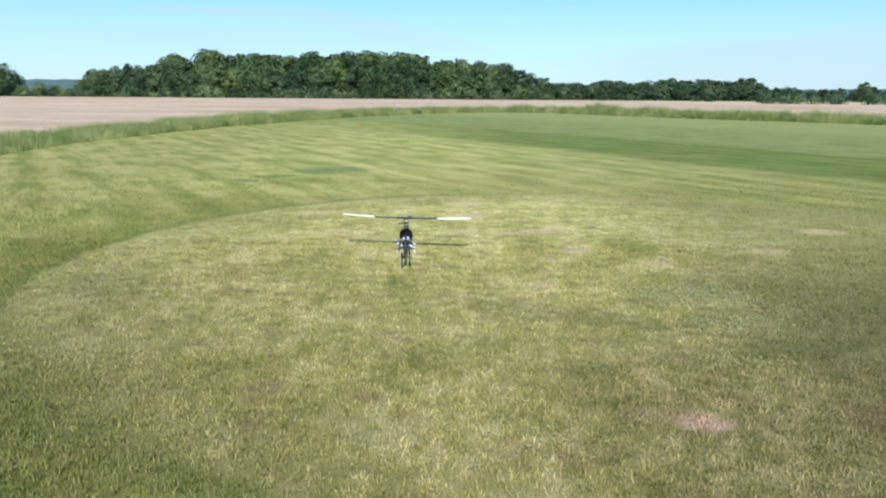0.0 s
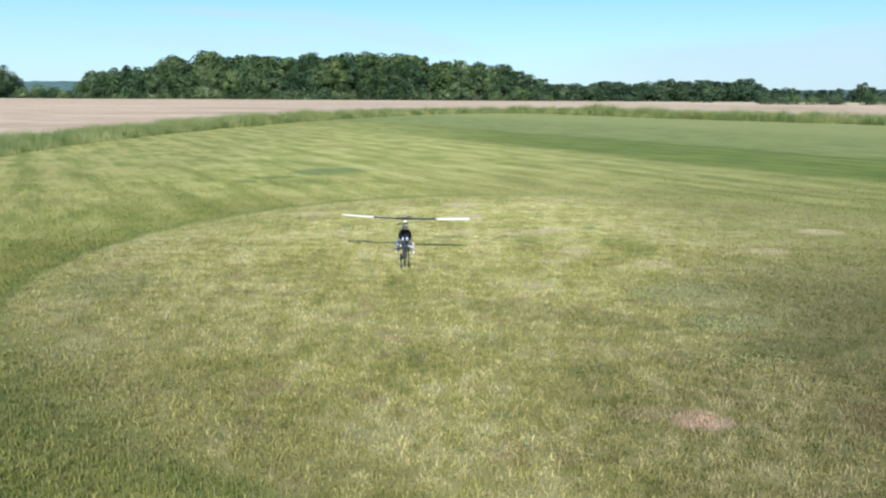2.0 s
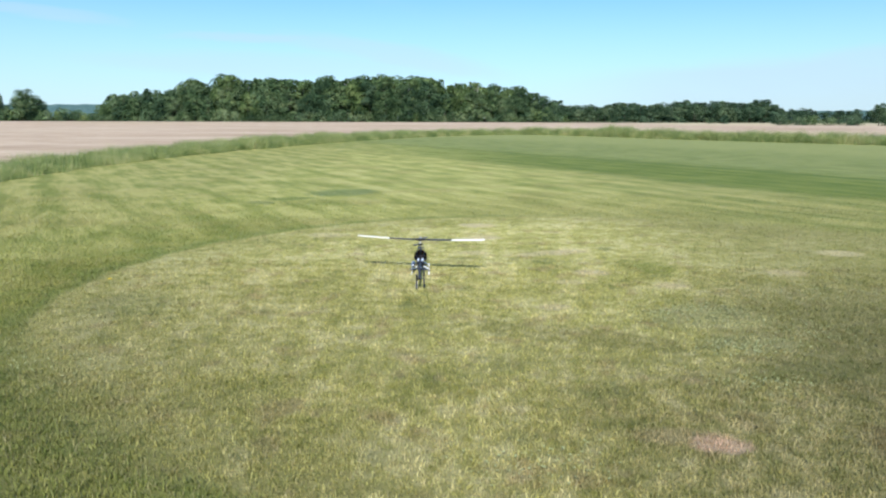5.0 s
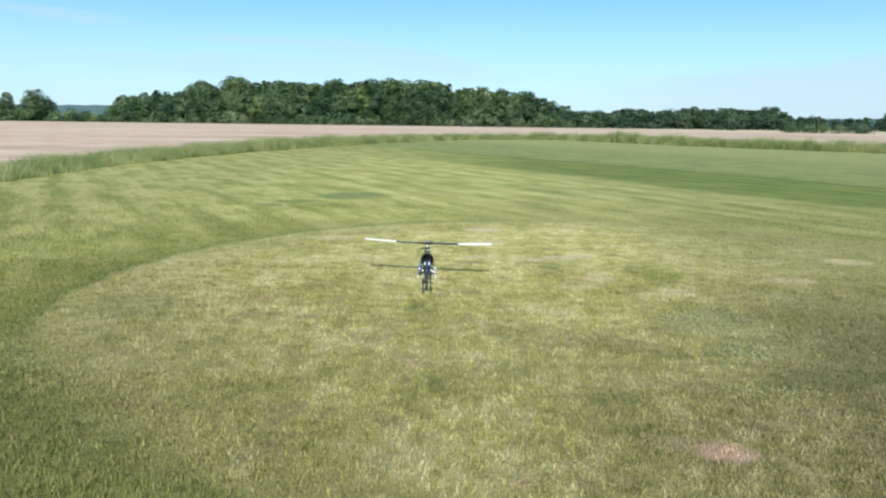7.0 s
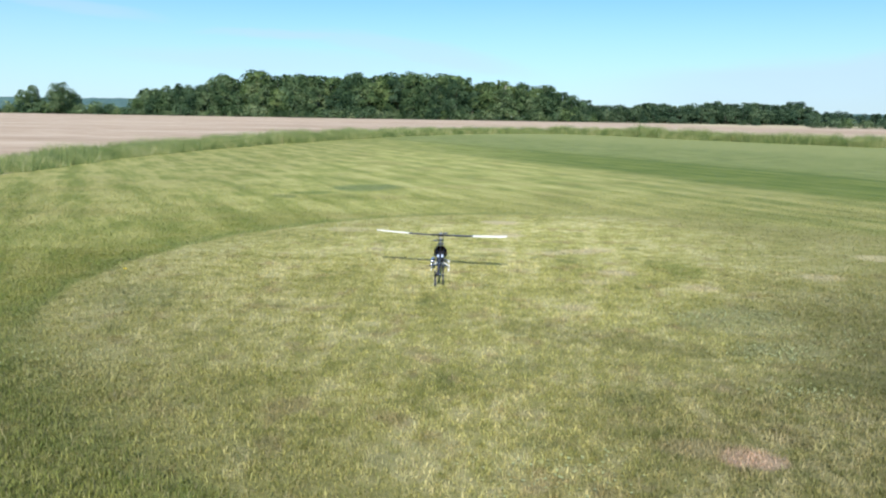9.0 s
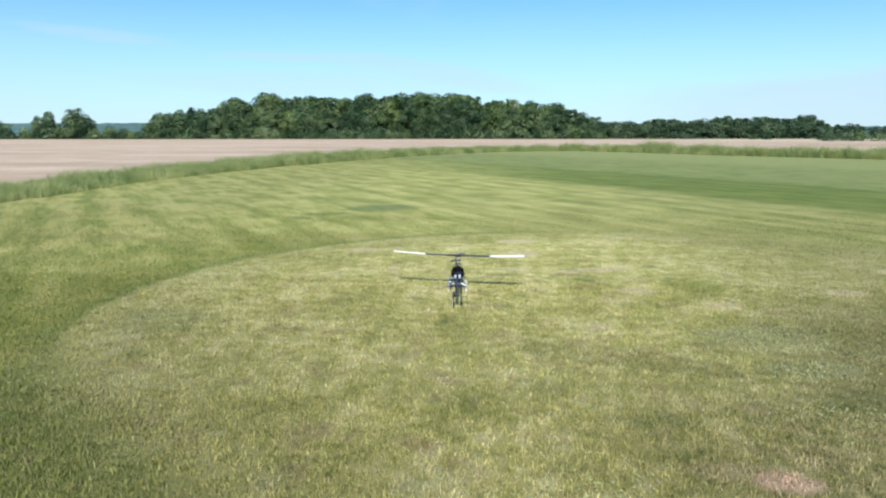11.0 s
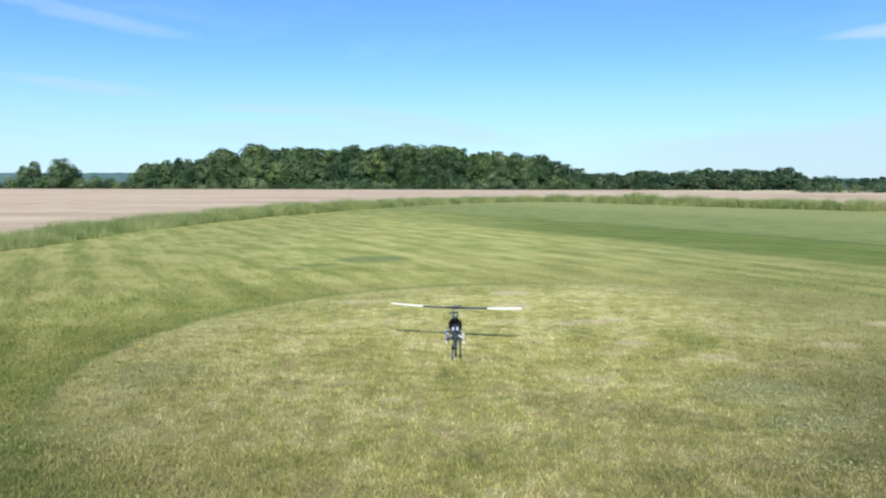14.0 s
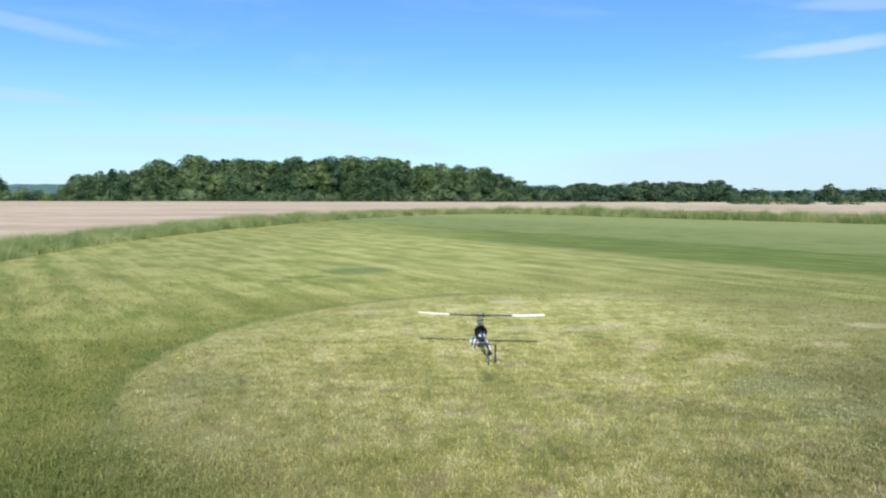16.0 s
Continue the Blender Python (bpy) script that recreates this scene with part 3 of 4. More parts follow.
# ---- helicopter ----
def build_helicopter():
    base = thing("model_helicopter", "dark radio-controlled model helicopter with white-tipped rotor blades standing on the grass", "model helicopter",
                 pose(-0.504, 8.15, 0.004, 0, 0, 3.2) @ Matrix.Diagonal((1.04, 1.04, 0.89, 1)))
    # landing gear
    for sx in (-1, 1):
        part("skid", tube([(sx * 0.088, -0.19, 0.012), (sx * 0.088, 0.16, 0.012), (sx * 0.086, 0.20, 0.022), (sx * 0.084, 0.225, 0.045)], 0.008), WHITE, base, "white skid tube")
        for y in (-0.09, 0.10):
            part("skid_strut", tube([(sx * 0.088, y, 0.016), (sx * 0.084, y, 0.05), (sx * 0.055, y, 0.078), (sx * 0.02, y, 0.088)], [0.007, 0.008, 0.009, 0.011], 8), WHITE, base, "white moulded strut")
    # mechanics
    frame_line = [(-0.14, 0.10), (0.11, 0.09), (0.15, 0.13), (0.12, 0.19), (0.05, 0.27), (-0.05, 0.275), (-0.10, 0.235), (-0.16, 0.21)]
    for sx in (-1, 1):
        bm = slab(frame_line, 0.004, "x")
        bmesh.ops.translate(bm, verts=bm.verts[:], vec=(sx * 0.034, 0, 0))
        part("side_frame", bm, CARBON, base, smooth=False)
    part("base_plate", box(0, 0, 0.090, 0.075, 0.26, 0.012, 0.003), WHITE, base, "white base plate")
    engine = part("engine", box(0, -0.01, 0.145, 0.055, 0.06, 0.06, 0.006), STEEL, base, "grey metal glow engine")
    for i in range(5):
        part("cooling_fin", box(0, -0.052 - i * 0.007, 0.145, 0.05, 0.003, 0.05), METAL, engine, smooth=False)
    part("fan_shroud", tube([(0, 0.03, 0.15), (0, 0.075, 0.15)], [0.046, 0.052], 20), BLACK, base)
    part("fuel_tank", box(0, -0.105, 0.172, 0.075, 0.07, 0.035, 0.010), PALE_BLUE, base, "pale translucent plastic fuel tank")
    part("battery_tray", box(0, -0.12, 0.125, 0.050, 0.06, 0.040, 0.006), BLACK, base)
    muffler = part("muffler", tube([(-0.075, -0.13, 0.105), (-0.075, -0.12, 0.105), (-0.075, 0.03, 0.105), (-0.075, 0.045, 0.105)], [0.010, 0.022, 0.022, 0.012], 14), METAL, base, "silver exhaust muffler")
    part("exhaust_pipe", tube([(-0.075, -0.128, 0.105), (-0.08, -0.155, 0.095), (-0.09, -0.175, 0.075)], 0.007), METAL, muffler)
    part("main_gear", tube([(0, -0.02, 0.196), (0, -0.02, 0.204)], 0.055, 32), BLACK, base, "black plastic main gear")
    for sx in (-1, 1):
        part("servo", box(sx * 0.045, 0.06, 0.205, 0.02, 0.042, 0.036, 0.003), BLACK, base)
    # canopy: a tapering shell open at the back
    def shell(y0, y1, grow):
        bm, rings = bmesh.new(), []
        for i in range(15):
            t = y0 + (y1 - y0) * i / 14
            s = (max(0.0, 1 - t) ** 0.55) * (0.82 + 0.18 * t)
            w, h = 0.083 * s + grow, 0.105 * s + grow
            zc, y = 0.195 - 0.065 * t ** 1.5, -0.03 + 0.315 * t
            rings.append([bm.verts.new((w * math.copysign(abs(math.cos(a)) ** 0.85, math.cos(a)), y, zc + h * math.sin(a) * (1.0 if math.sin(a) > 0 else 0.85))) for a in (2 * math.pi * j / 24 for j in range(24))])
        for a, b in zip(rings, rings[1:]):
            for j in range(24):
                bm.faces.new((a[j], b[j], b[(j + 1) % 24], a[(j + 1) % 24]))
        bmesh.ops.recalc_face_normals(bm, faces=bm.faces[:])
        return bm
    canopy = part("canopy", shell(0.0, 0.62, 0.0), NAVY, base, "dark blue canopy with a yellow and orange nose")
    part("canopy_band", shell(0.62, 0.78, 0.0), ORANGE, canopy, "orange band")
    part("canopy_nose", shell(0.78, 1.0, 0.0), YELLOW, canopy, "yellow nose")
    part("windscreen", shell(0.40, 0.60, 0.0015), BLACK, canopy, "black windscreen")
    # tail, a little lower at its end
    TAIL = -0.085
    boom = part("tail_boom", tube([(0, -0.10, 0.195), (0, -0.80, 0.222 + TAIL)], 0.0115, 14), CARBON, base)
    for sx in (-1, 1):
        part("boom_support", tube([(sx * 0.03, -0.13, 0.115), (sx * 0.008, -0.50, 0.150)], 0.004, 8), BLACK, boom)
    part("boom_clamp", box(0, -0.50, 0.160, 0.032, 0.022, 0.034, 0.003), BLACK, boom)
    part("horizontal_fin", slab([(-0.10, -0.56), (-0.095, -0.53), (-0.02, -0.47), (0.02, -0.47), (0.095, -0.53), (0.10, -0.56), (0.02, -0.53), (-0.02, -0.53)], 0.003, "z"), BLACK, base).location.z = 0.162
    fin = part("vertical_fin", slab([(-0.80, 0.245), (-0.775, 0.215), (-0.80, 0.18), (-0.835, 0.125), (-0.852, 0.112), (-0.860, 0.116), (-0.858, 0.15), (-0.85, 0.20), (-0.872, 0.275), (-0.864, 0.288), (-0.845, 0.28)], 0.015, "x"), BLACK, base, "black fin with a white lower side", False)
    fin.location = (-0.022, 0, TAIL)
    for sx in (-1, 1):
        decal = part("fin_decal", slab([(-0.806, 0.190), (-0.836, 0.130), (-0.852, 0.120), (-0.854, 0.15), (-0.846, 0.195)], 0.0015, "x"), WHITE, fin, "white decal", False)
        decal.location.x = sx * 0.0085
    part("tail_gearbox", box(0, -0.805, 0.222 + TAIL, 0.030, 0.036, 0.030, 0.005), BLACK, base)
    part("tail_shaft", tube([(0.0, -0.805, 0.222 + TAIL), (0.05, -0.805, 0.222 + TAIL)], 0.0035, 8), STEEL, base)
    hub = part("tail_hub", box(0.047, -0.805, 0.222 + TAIL, 0.014, 0.02, 0.03, 0.003), STEEL, base)
    for sz in (-1, 1):
        part("tail_blade", slab([(-0.795, 0.222 + sz * 0.018), (-0.816, 0.222 + sz * 0.018), (-0.824, 0.222 + sz * 0.05), (-0.824, 0.222 + sz * 0.100), (-0.796, 0.222 + sz * 0.100), (-0.792, 0.222 + sz * 0.05)], 0.014, "x"), BLACK, hub, "", False).location = (0.047, 0, TAIL)
    # rotor
    part("mast", tube([(0, -0.02, 0.20), (0, -0.02, 0.425)], 0.0055, 12), METAL, base)
    plate = part("swashplate", tube([(0, -0.02, 0.292), (0, -0.02, 0.300), (0, -0.02, 0.306), (0, -0.02, 0.314)], [0.030, 0.034, 0.030, 0.022], 20), STEEL, base)
    for a in (20, 140, 260):
        c, s = math.cos(radians(a)), math.sin(radians(a))
        part("control_rod", tube([(0.030 * c, -0.02 + 0.030 * s, 0.305), (0.026 * c, -0.02 + 0.026 * s, 0.392)], 0.0022, 6), STEEL, plate)
    part("washout", box(0, -0.02, 0.345, 0.05, 0.016, 0.02, 0.004), BLACK, base)
    head = part("rotor_head", box(0, 0, 0, 0.085, 0.026, 0.026, 0.004, pose(0, -0.02, 0.405, 0, 0, -12)), BLACK, base, "black rotor head")
    part("head_button", tube([(0, -0.02, 0.418), (0, -0.02, 0.428), (0, -0.02, 0.434)], [0.014, 0.014, 0.006], 14), METAL, head)
    for k in (0, 1):
        turn = pose(0, -0.02, 0.405, 0, 0, -12 + 180 * k)
        part("blade_grip", box(0.075, 0, 0, 0.075, 0.022, 0.020, 0.004, turn), BLACK, head)
        airfoil = [(0.024, 0.0), (0.020, 0.0035), (0.006, 0.0045), (-0.024, 0.0), (0.006, -0.002), (0.020, -0.003)]
        def wing(x0, x1):
            bm, rings = bmesh.new(), []
            for i in range(7):
                x = x0 + (x1 - x0) * i / 6
                chord = 1.0 if x < 0.66 else 0.86
                rise = 0.022 * (x / 0.675) ** 2
                rings.append([bm.verts.new(turn @ Vector((x, y * chord * 1.6, z * 1.9 + rise + y * 0.04))) for y, z in airfoil])
            for a, b in zip(rings, rings[1:]):
                for j in range(6):
                    bm.faces.new((a[j], a[(j + 1) % 6], b[(j + 1) % 6], b[j]))
            bm.faces.new(rings[0])
            bm.faces.new(rings[-1])
            bmesh.ops.recalc_face_normals(bm, faces=bm.faces[:])
            return bm
        blade = part("main_blade", wing(0.095, 0.33), CARBON, base, "rotor blade with a black root and white outer half")
        part("blade_tip", wing(0.33, 0.675), BLADE_WHITE, blade, "white painted outer half")
    bar = part("flybar", tube([pose(0, -0.02, 0.385, 0, 0, 78) @ Vector((x, 0, 0)) for x in (-0.20, 0.20)], 0.002, 8), STEEL, base)
    for k in (0, 1):
        turn = pose(0, -0.02, 0.385, 0, 0, 78 + 180 * k)
        part("flybar_paddle", box(0.225, 0, 0, 0.065, 0.042, 0.006, 0.002, turn), BLACK, bar)


build_helicopter()


# ---- trees ----
def leaf_cards(centres, normals, size, rng):
    """Small bent leaf clumps: two triangles each, facing roughly along the normals."""
    n = len(centres)
    nor = normals + rng.normal(0, 0.36, (n, 3))
    nor /= np.linalg.norm(nor, axis=1)[:, None]
    u = np.cross(nor, rng.normal(0, 1, (n, 3)))
    u /= np.linalg.norm(u, axis=1)[:, None]
    v = np.cross(nor, u)
    s = (size * rng.uniform(0.6, 1.4, n))[:, None]
    fold = nor * s * 0.25
    k = rng.uniform(0.6, 1.1, (4, n, 1))
    corners = np.stack([centres + u * s * k[0] - fold, centres + v * s * k[1] * 0.8, centres - u * s * k[2] - fold, centres - v * s * k[3] * 0.8], 1)
    i = 4 * np.arange(n)[:, None]
    return corners.reshape(-1, 3), np.concatenate([i + [0, 1, 2], i + [0, 2, 3]], 0)


def make_tree(seed, height, radius, cards, size, skirt, name="tree", label="", category="tree", lobes=10, leaf=None):
    rng = np.random.default_rng(seed)
    base = thing(name, label, category, pose(0, -400, 0), "")
    base.location = (0, -400, 0)
    low = skirt * height
    mids, radii = [], []
    for i in range(lobes):
        f = (i + 0.5) / lobes
        z = low + (height - low) * (0.12 + 0.76 * f)
        reach = radius * math.sqrt(max(0.05, 1 - (2 * f - 0.85) ** 2 * 0.8)) * 0.70
        a = i * 2.4 + rng.uniform(-0.5, 0.5)
        r = radius * rng.uniform(0.40, 0.66) * (1 - 0.2 * f)
        mids.append((reach * math.cos(a) * (1 - 0.3 * f), reach * math.sin(a) * (1 - 0.3 * f), min(z, height - r * 0.9)))
        radii.append(r)
    mids.append((0, 0, low + (height - low) * 0.5))
    radii.append(radius * 0.6)
    # smaller boughs that break the outline
    for i in range(lobes):
        j = int(rng.integers(lobes))
        a, up = rng.uniform(0, 2 * math.pi), rng.uniform(-0.5, 0.7)
        r = radii[j] * rng.uniform(0.38, 0.6)
        d = radii[j] * 0.85
        mids.append((mids[j][0] + d * math.cos(a), mids[j][1] + d * math.sin(a), max(min(mids[j][2] + d * up, height - r * 0.95), low + r * 0.6)))
        radii.append(r)
    # trunk and limbs
    bm = tube([(0, 0, -0.2), (0.05 * radius, 0, height * 0.25), (0, 0.05 * radius, height * 0.55), (0, 0, height * 0.85)],
              [height * 0.022, height * 0.017, height * 0.011, height * 0.003], 8)
    for i in range(0, lobes, 2):
        x, y, z = mids[i]
        tube([(0, 0, max(0.3, z * 0.62)), (x * 0.5, y * 0.5, z * 0.86), (x, y, z)], [height * 0.009, height * 0.006, height * 0.002], 6, bm)
    part("trunk", bm, BARK, base, "grey-brown trunk and limbs")
    # crown
    mids, radii = np.array(mids), np.array(radii)
    pick = rng.choice(len(mids), cards, p=radii ** 2 / (radii ** 2).sum())
    d = rng.normal(0, 1, (cards, 3))
    d /= np.linalg.norm(d, axis=1)[:, None]
    d[:, 2] = np.where(d[:, 2] < -0.55, -d[:, 2], d[:, 2])
    deep = np.where(rng.uniform(0, 1, cards) < 0.75, rng.uniform(0.88, 1.04, cards), rng.uniform(0.45, 0.88, cards))
    c = mids[pick] + d * (radii[pick] * deep)[:, None] * np.array([1, 1, 0.88])
    c[:, 2] = np.maximum(c[:, 2], 0.15)
    v, f = leaf_cards(c, d + np.array([0, 0, 0.25]), size, rng)
    crown = raw("crown", v, f, leaf or LEAF)
    crown.parent = base
    return base


def build_woods():
    rng = np.random.default_rng(21)
    woods_label = "broad-leaved woodland tree with a full rounded green crown"
    shapes = ((3.9, 0.02), (3.4, 0.0), (4.4, 0.02), (3.1, 0.03), (3.7, 0.0), (4.7, 0.03))
    kinds = [make_tree(30 + i, 10.0, r, 4600, 0.215, sk, label=woods_label) for i, (r, sk) in enumerate(shapes)]
    behind = [make_tree(60 + i, 10.0, r, 2000, 0.30, sk, label=woods_label) for i, (r, sk) in enumerate(shapes)]
    low_line = [make_tree(70 + i, 10.0, r, 1300, 0.36, sk, label=woods_label, leaf=LEAF_SHADED) for i, (r, sk) in enumerate(shapes)]
    shrubs = [make_tree(50 + i, 4.0, r, 700, 0.22, -0.1, "shrub", "low green shrub at the edge of the field", "shrub", 8) for i, r in enumerate((2.2, 2.8, 2.4))]
    dull = [make_tree(56 + i, 4.0, r, 900, 0.19, -0.1, "shrub", "low green shrub at the edge of the field", "shrub", 8, LEAF_SHADED) for i, r in enumerate((2.2, 2.7))]
    used = set()

    def plant(pool, i, x, y, h, full, wide=1.0, group="", label=""):
        ob = pool[i]
        s = h / full
        m = pose(x, y, -0.05 if full > 5 else -0.22 * h, 0, 0, rng.uniform(0, 360))
        if ob not in used:
            used.add(ob)
            ob.scale = (s * wide, s * wide, s)
            ob.location, ob.rotation_euler = m.translation, m.to_euler()
            made = ob
        else:
            made = copy_thing(ob, m)
            made.scale = (s * wide, s * wide, s)
        tagged(made, label, "", group)
        return made

    px = [-166, -158, -146, -135, -124, -116, -107, -97, -86, -75, -64, -52, -39, -26, -13, 0, 10, 19, 27, 33, 39]
    ph = [7.0, 12.6, 14.2, 14.6, 19.2, 17.6, 20.8, 19.0, 20.0, 19.4, 20.8, 20.2, 20.4, 19.6, 18.4, 17.6, 16.8, 15.4, 13.2, 10.6, 8.4]
    for row, (y, step, share) in enumerate(((300, 6.4, 0.86), (309, 4.8, 1.0), (320, 5.0, 1.0))):
        x = -164.0
        while x < 37:
            h = float(np.interp(x, px, ph)) * share * (rng.uniform(0.62, 1.08) if row == 0 else rng.uniform(0.90, 1.06))
            plant(kinds if row == 0 else behind, int(rng.integers(len(kinds))), x * (y / 305), y + rng.uniform(-3, 3), h, 10.0, rng.uniform(0.85, 1.08) * (1.15 if h < 14 else 0.95), "woodland trees")
            x += step * rng.uniform(0.75, 1.3)
    # the tall crowns that stand out of the wood
    for x, h, w in ((-124, 19.0, 1.0), (-107, 20.2, 1.05), (-86, 18.9, 1.0), (-64, 20.0, 1.0), (-39, 19.8, 1.0), (-25, 18.9, 0.9)):
        plant(kinds, int(rng.integers(3)), x, 303.5, h, 10.0, w * 0.9, "woodland trees")
    # undergrowth along the wood
    x = -165.0
    while x < 41:
        plant(shrubs, int(rng.integers(3)), x, 294.5 + rng.uniform(-1.5, 1.5), rng.uniform(3.0, 7.0), 4.0, rng.uniform(0.8, 1.1), "woodland undergrowth")
        x += rng.uniform(2.2, 3.6)
    # trees of the far left hedge
    for i, x, h, w in ((5, -195.0, 14.2, 1.0), (2, -198.0, 11.6, 1.05), (0, -191.5, 10.0, 1.0), (1, -209.0, 12.6, 1.0), (3, -214.5, 11.0, 1.0), (2, -236, 8.8, 1.3), (0, -244, 9.6, 1.2)):
        plant(kinds, i, x, 300 + rng.uniform(-2, 2), h, 10.0, w, "hedgerow trees", "broad hedgerow tree with a dense green crown")
    x = -236.0
    while x < -165:
        plant(shrubs, int(rng.integers(3)), x, 297 + rng.uniform(-3, 3), rng.uniform(5.0, 7.6), 4.0, 0.85, "hedgerow shrubs")
        x += rng.uniform(2.2, 3.6)
    # the lower tree line on the right
    qx = [36, 50, 60, 68, 76, 88, 100, 113, 120, 127, 131]
    qh = [8.4, 8.4, 8.4, 9.8, 8.8, 10.0, 9.8, 10.4, 10.2, 11.4, 9.0]
    for y, step, share in ((301, 3.4, 0.80), (309, 3.0, 1.0), (316, 3.4, 0.97)):
        x = 36.0
        while x < 131:
            h = float(np.interp(x, qx, qh)) * share * rng.uniform(0.82, 1.03)
            plant(low_line, int(rng.integers(len(kinds))), x, y + rng.uniform(-3, 3), h, 10.0, rng.uniform(0.95, 1.35), "tree line", "small broad-leaved tree in a green tree line coloured as shaded")
            x += step * rng.uniform(0.7, 1.4)
    for x, y, h, w in ((58, 290, 3.2, 1.0), (69, 287, 3.6, 1.0), (72.5, 288, 2.6, 1.0), (85.5, 290, 3.4, 0.7), (89.5, 253, 4.0, 0.9), (86, 256, 2.8, 0.9), (106, 250, 2.2, 1.3), (110.5, 250, 2.4, 1.2), (114, 251, 2.0, 1.2)):
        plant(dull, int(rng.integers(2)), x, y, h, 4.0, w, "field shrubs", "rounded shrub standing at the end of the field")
    # scrub nearer on the right
    for x, y, h, w in ((82, 190, 3.4, 1.0), (86, 189, 3.8, 1.0), (90, 191, 3.6, 1.1), (94.5, 189, 3.0, 1.0), (98, 188, 3.7, 1.1), (101.5, 190, 4.0, 1.0), (109, 188, 3.9, 1.0), (113, 188, 3.5, 1.1), (128, 190, 3.6, 1.0), (134, 192, 4.0, 1.0)):
        plant(shrubs if x in (90, 94.5, 109) else dull, int(rng.integers(2)), x, y, h, 4.0, w, "field scrub", "low spreading scrub bush in the open field")
    plant(low_line, 3, 108.5, 192, 6.3, 10.0, 1.1, "field trees", "single field tree above low scrub")
    plant(low_line, 0, 84, 197, 4.6, 10.0, 1.2, "field trees", "single field tree above low scrub")
    x = 96.0
    while x < 215:
        plant(low_line, int(rng.integers(len(kinds))), x, 330 + rng.uniform(-6, 6), rng.uniform(5.2, 7.4), 10.0, 1.5, "distant tree line", "distant low tree in a green line coloured as shaded")
        x += rng.uniform(2.4, 4.2)


build_woods()


def build_dead_tree(x, y, h, lean):
    """A pale bare trunk with a few broken limbs at the wood's edge."""
    base = thing("dead_tree", "pale bare dead tree standing among the green woodland", "tree", pose(x, y, -0.1), "dead trees")
    part("trunk", tube([(0, 0, 0), (lean * 0.3, 0, h * 0.4), (lean * 0.7, 0, h * 0.75), (lean, 0, h)], [0.42, 0.34, 0.22, 0.06], 10), DEADWOOD, base)
    for i, (z, a, reach) in enumerate(((0.45, 20, 2.4), (0.58, 200, 2.8), (0.70, 330, 2.0), (0.80, 150, 1.7), (0.88, 60, 1.1))):
        c, s = math.cos(radians(a)), math.sin(radians(a))
        x0 = lean * z * 0.95
        part("limb", tube([(x0, 0, h * z), (x0 + c * reach * 0.6, s * reach * 0.6, h * z + reach * 0.6), (x0 + c * reach, s * reach, h * z + reach * 1.3)], [0.16, 0.10, 0.03], 7), DEADWOOD, base)


for spot_x, spot_y, spot_h, spot_lean in ((1.5, 303.5, 15.5, 0.3), (-27.0, 303.0, 17.0, -1.2), (-55.0, 304.0, 18.0, 0.8)):
    build_dead_tree(spot_x, spot_y, spot_h, spot_lean)


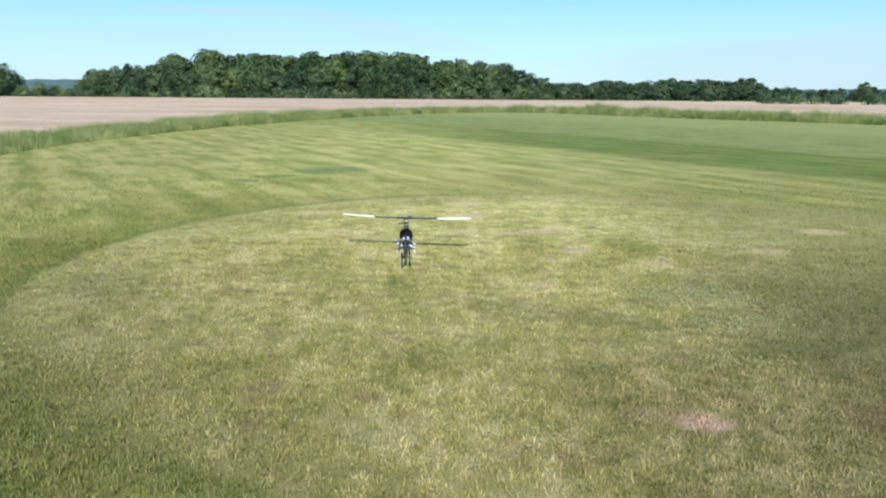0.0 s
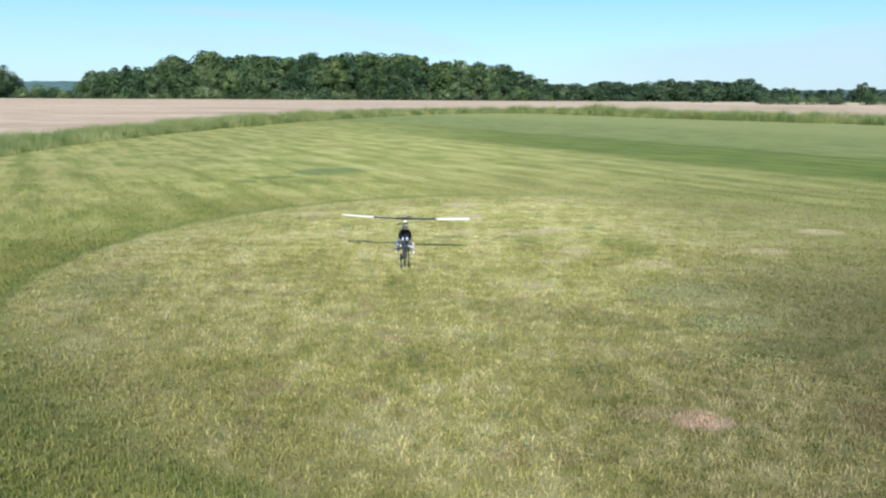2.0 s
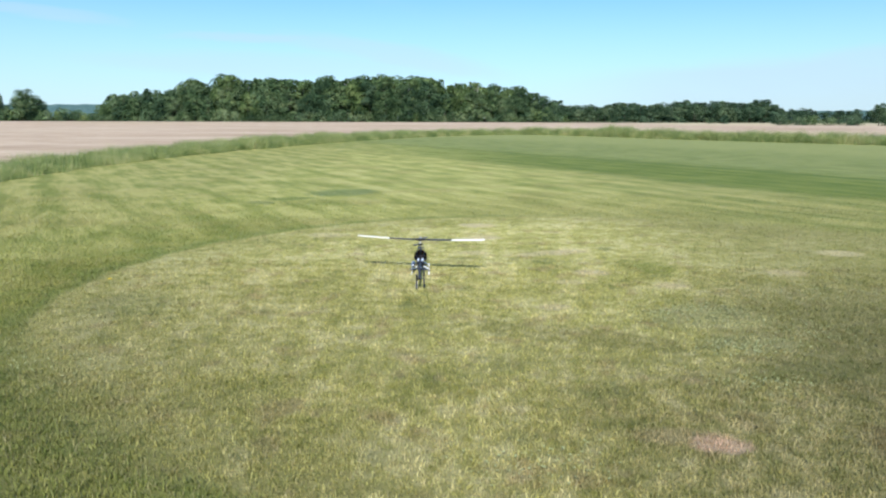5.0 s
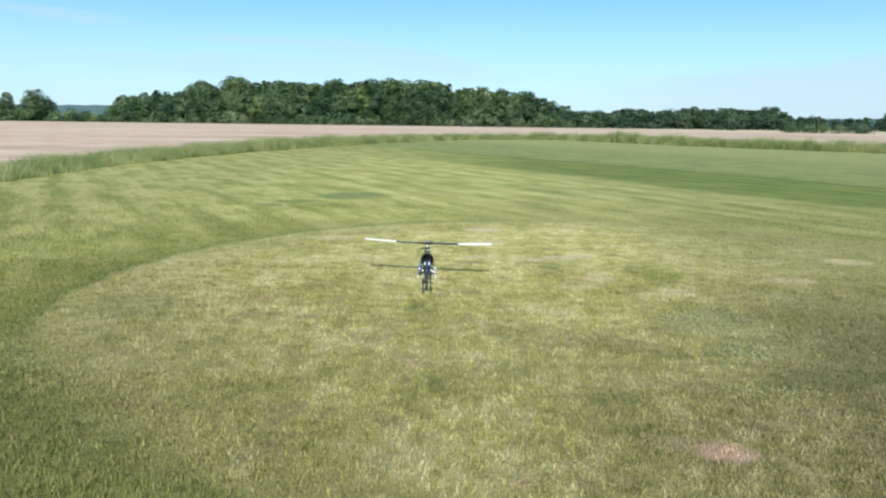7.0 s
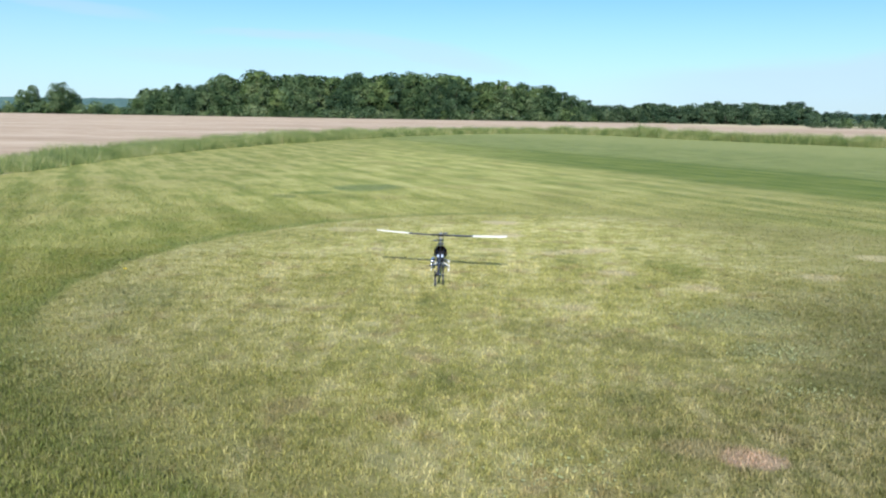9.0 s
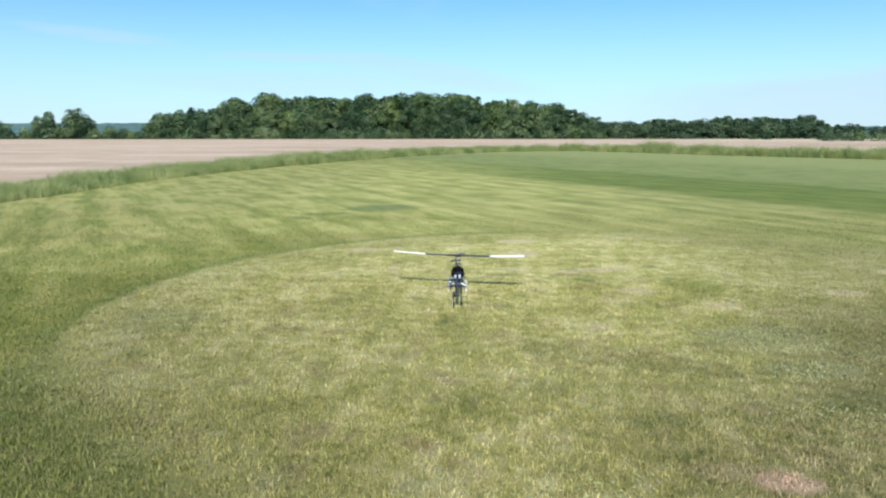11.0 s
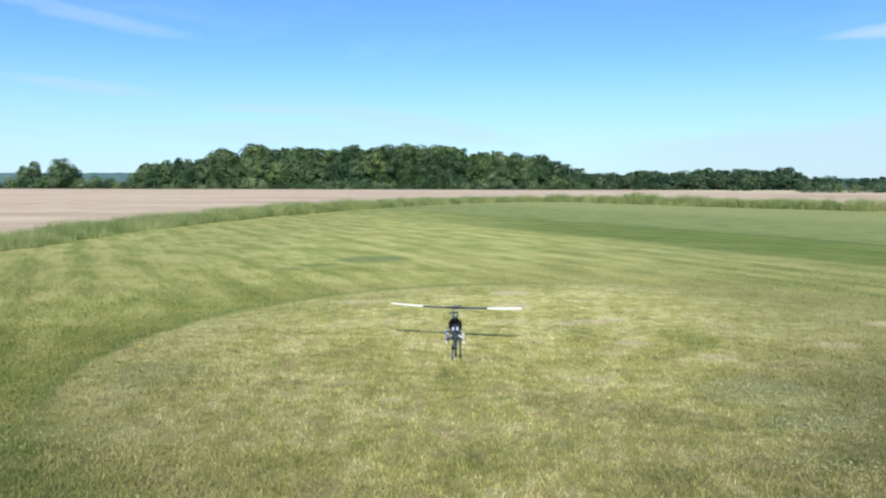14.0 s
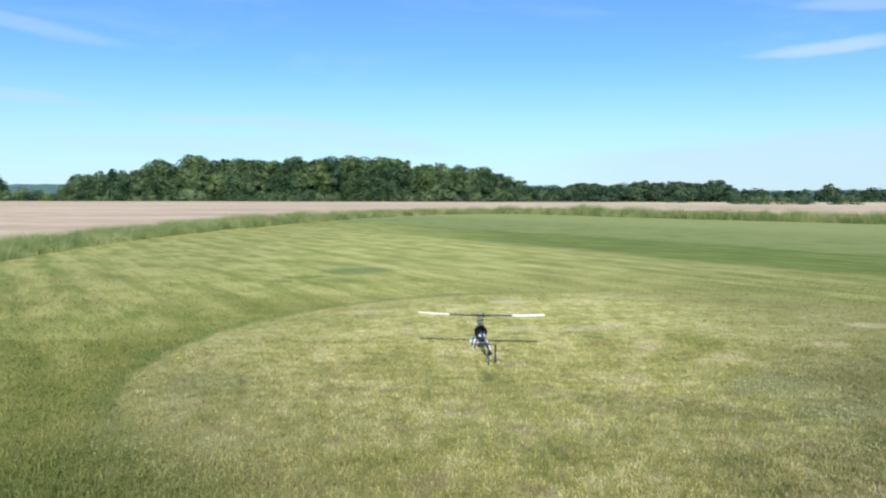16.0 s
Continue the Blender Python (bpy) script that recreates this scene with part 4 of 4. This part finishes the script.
def build_hill(name, x0, x1, y, top, label):
    """A long wooded rise far off."""
    n = 120
    verts, faces = [], []
    for j, (dy, f) in enumerate(((-220, 0.0), (-120, 0.55), (0, 1.0), (200, 0.9), (500, 0.0))):
        for i in range(n + 1):
            t = i / n
            x = x0 + (x1 - x0) * t
            h = top * f * (0.75 + 0.25 * math.sin(math.pi * t)) * (1 + 0.25 * noise.noise((x * 0.0016, y * 0.001 + j, 0))) + (3.5 * noise.noise((x * 0.03, j * 2.0, 5)) if 0 < f else 0)
            verts.append((x, y + dy, h if f else -1.0))
    for j in range(4):
        for i in range(n):
            a = j * (n + 1) + i
            faces.append((a, a + 1, a + n + 2, a + n + 1))
    tagged(raw(name, verts, faces, HILL), label, "hill", kind="structure")


build_hill("backdrop", -2600, -700, 2500, 48, "distant hazy wooded ridge")
build_hill("backdrop", 150, 2600, 2000, 27, "distant low wooded ridge")


# ---- small plants ----
def build_clover():
    """Pale broad leaflets lying in loose patches in the lawn."""
    rng = np.random.default_rng(31)
    places = []
    for cx, cy, rx, ry, n in CLOVER:
        places.append(rng.normal(0, 0.5, (n, 2)) * (rx, ry) + (cx, cy))
    p = np.concatenate(places)
    n = len(p)
    centres = np.concatenate([p, rng.uniform(0.014, 0.032, (n, 1))], 1)
    v, f = leaf_cards(centres, np.tile((0.0, 0.0, 1.6), (n, 1)), np.full(n, 0.0095), rng)
    tagged(raw("clover", v, f, CLOVER_LEAF), "pale grey-green clover leaflets spread through the mown grass", "clover", kind="stuff")


CLOVER = [(2.0, 5.7, 0.4, 0.25, 260), (1.95, 5.0, 0.3, 0.2, 150), (1.7, 6.6, 0.4, 0.35, 280), (2.2, 6.7, 0.5, 0.3, 260), (2.6, 6.1, 0.5, 0.3, 200),
          (0.4, 3.9, 0.4, 0.25, 120), (-2.9, 5.0, 0.5, 0.4, 120), (3.3, 7.4, 0.7, 0.4, 200)]
build_clover()


def build_dandelion():
    base = thing("dandelion", "single yellow dandelion flower in the mown grass", "flower", pose(-3.53, 7.26, 0.01))
    part("stalk", tube([(0, 0, 0), (0.006, 0, 0.04), (0.01, 0.004, 0.08)], 0.002, 6), STALK, base)
    bm = bmesh.new()
    for ring, (count, r, z) in enumerate(((14, 0.018, 0.082), (10, 0.013, 0.086), (6, 0.007, 0.089))):
        for i in range(count):
            a = 2 * math.pi * (i + 0.5 * ring) / count
            c, s = math.cos(a), math.sin(a)
            vs = [bm.verts.new((0.01 + c * q - s * w, 0.004 + s * q + c * w, h)) for q, w, h in ((0.002, -0.001, 0.08), (r, -0.004, z), (r * 1.1, 0, z), (r, 0.004, z), (0.002, 0.001, 0.08))]
            bm.faces.new(vs)
    part("petals", bm, PETAL, base, "yellow petals", False)


build_dandelion()
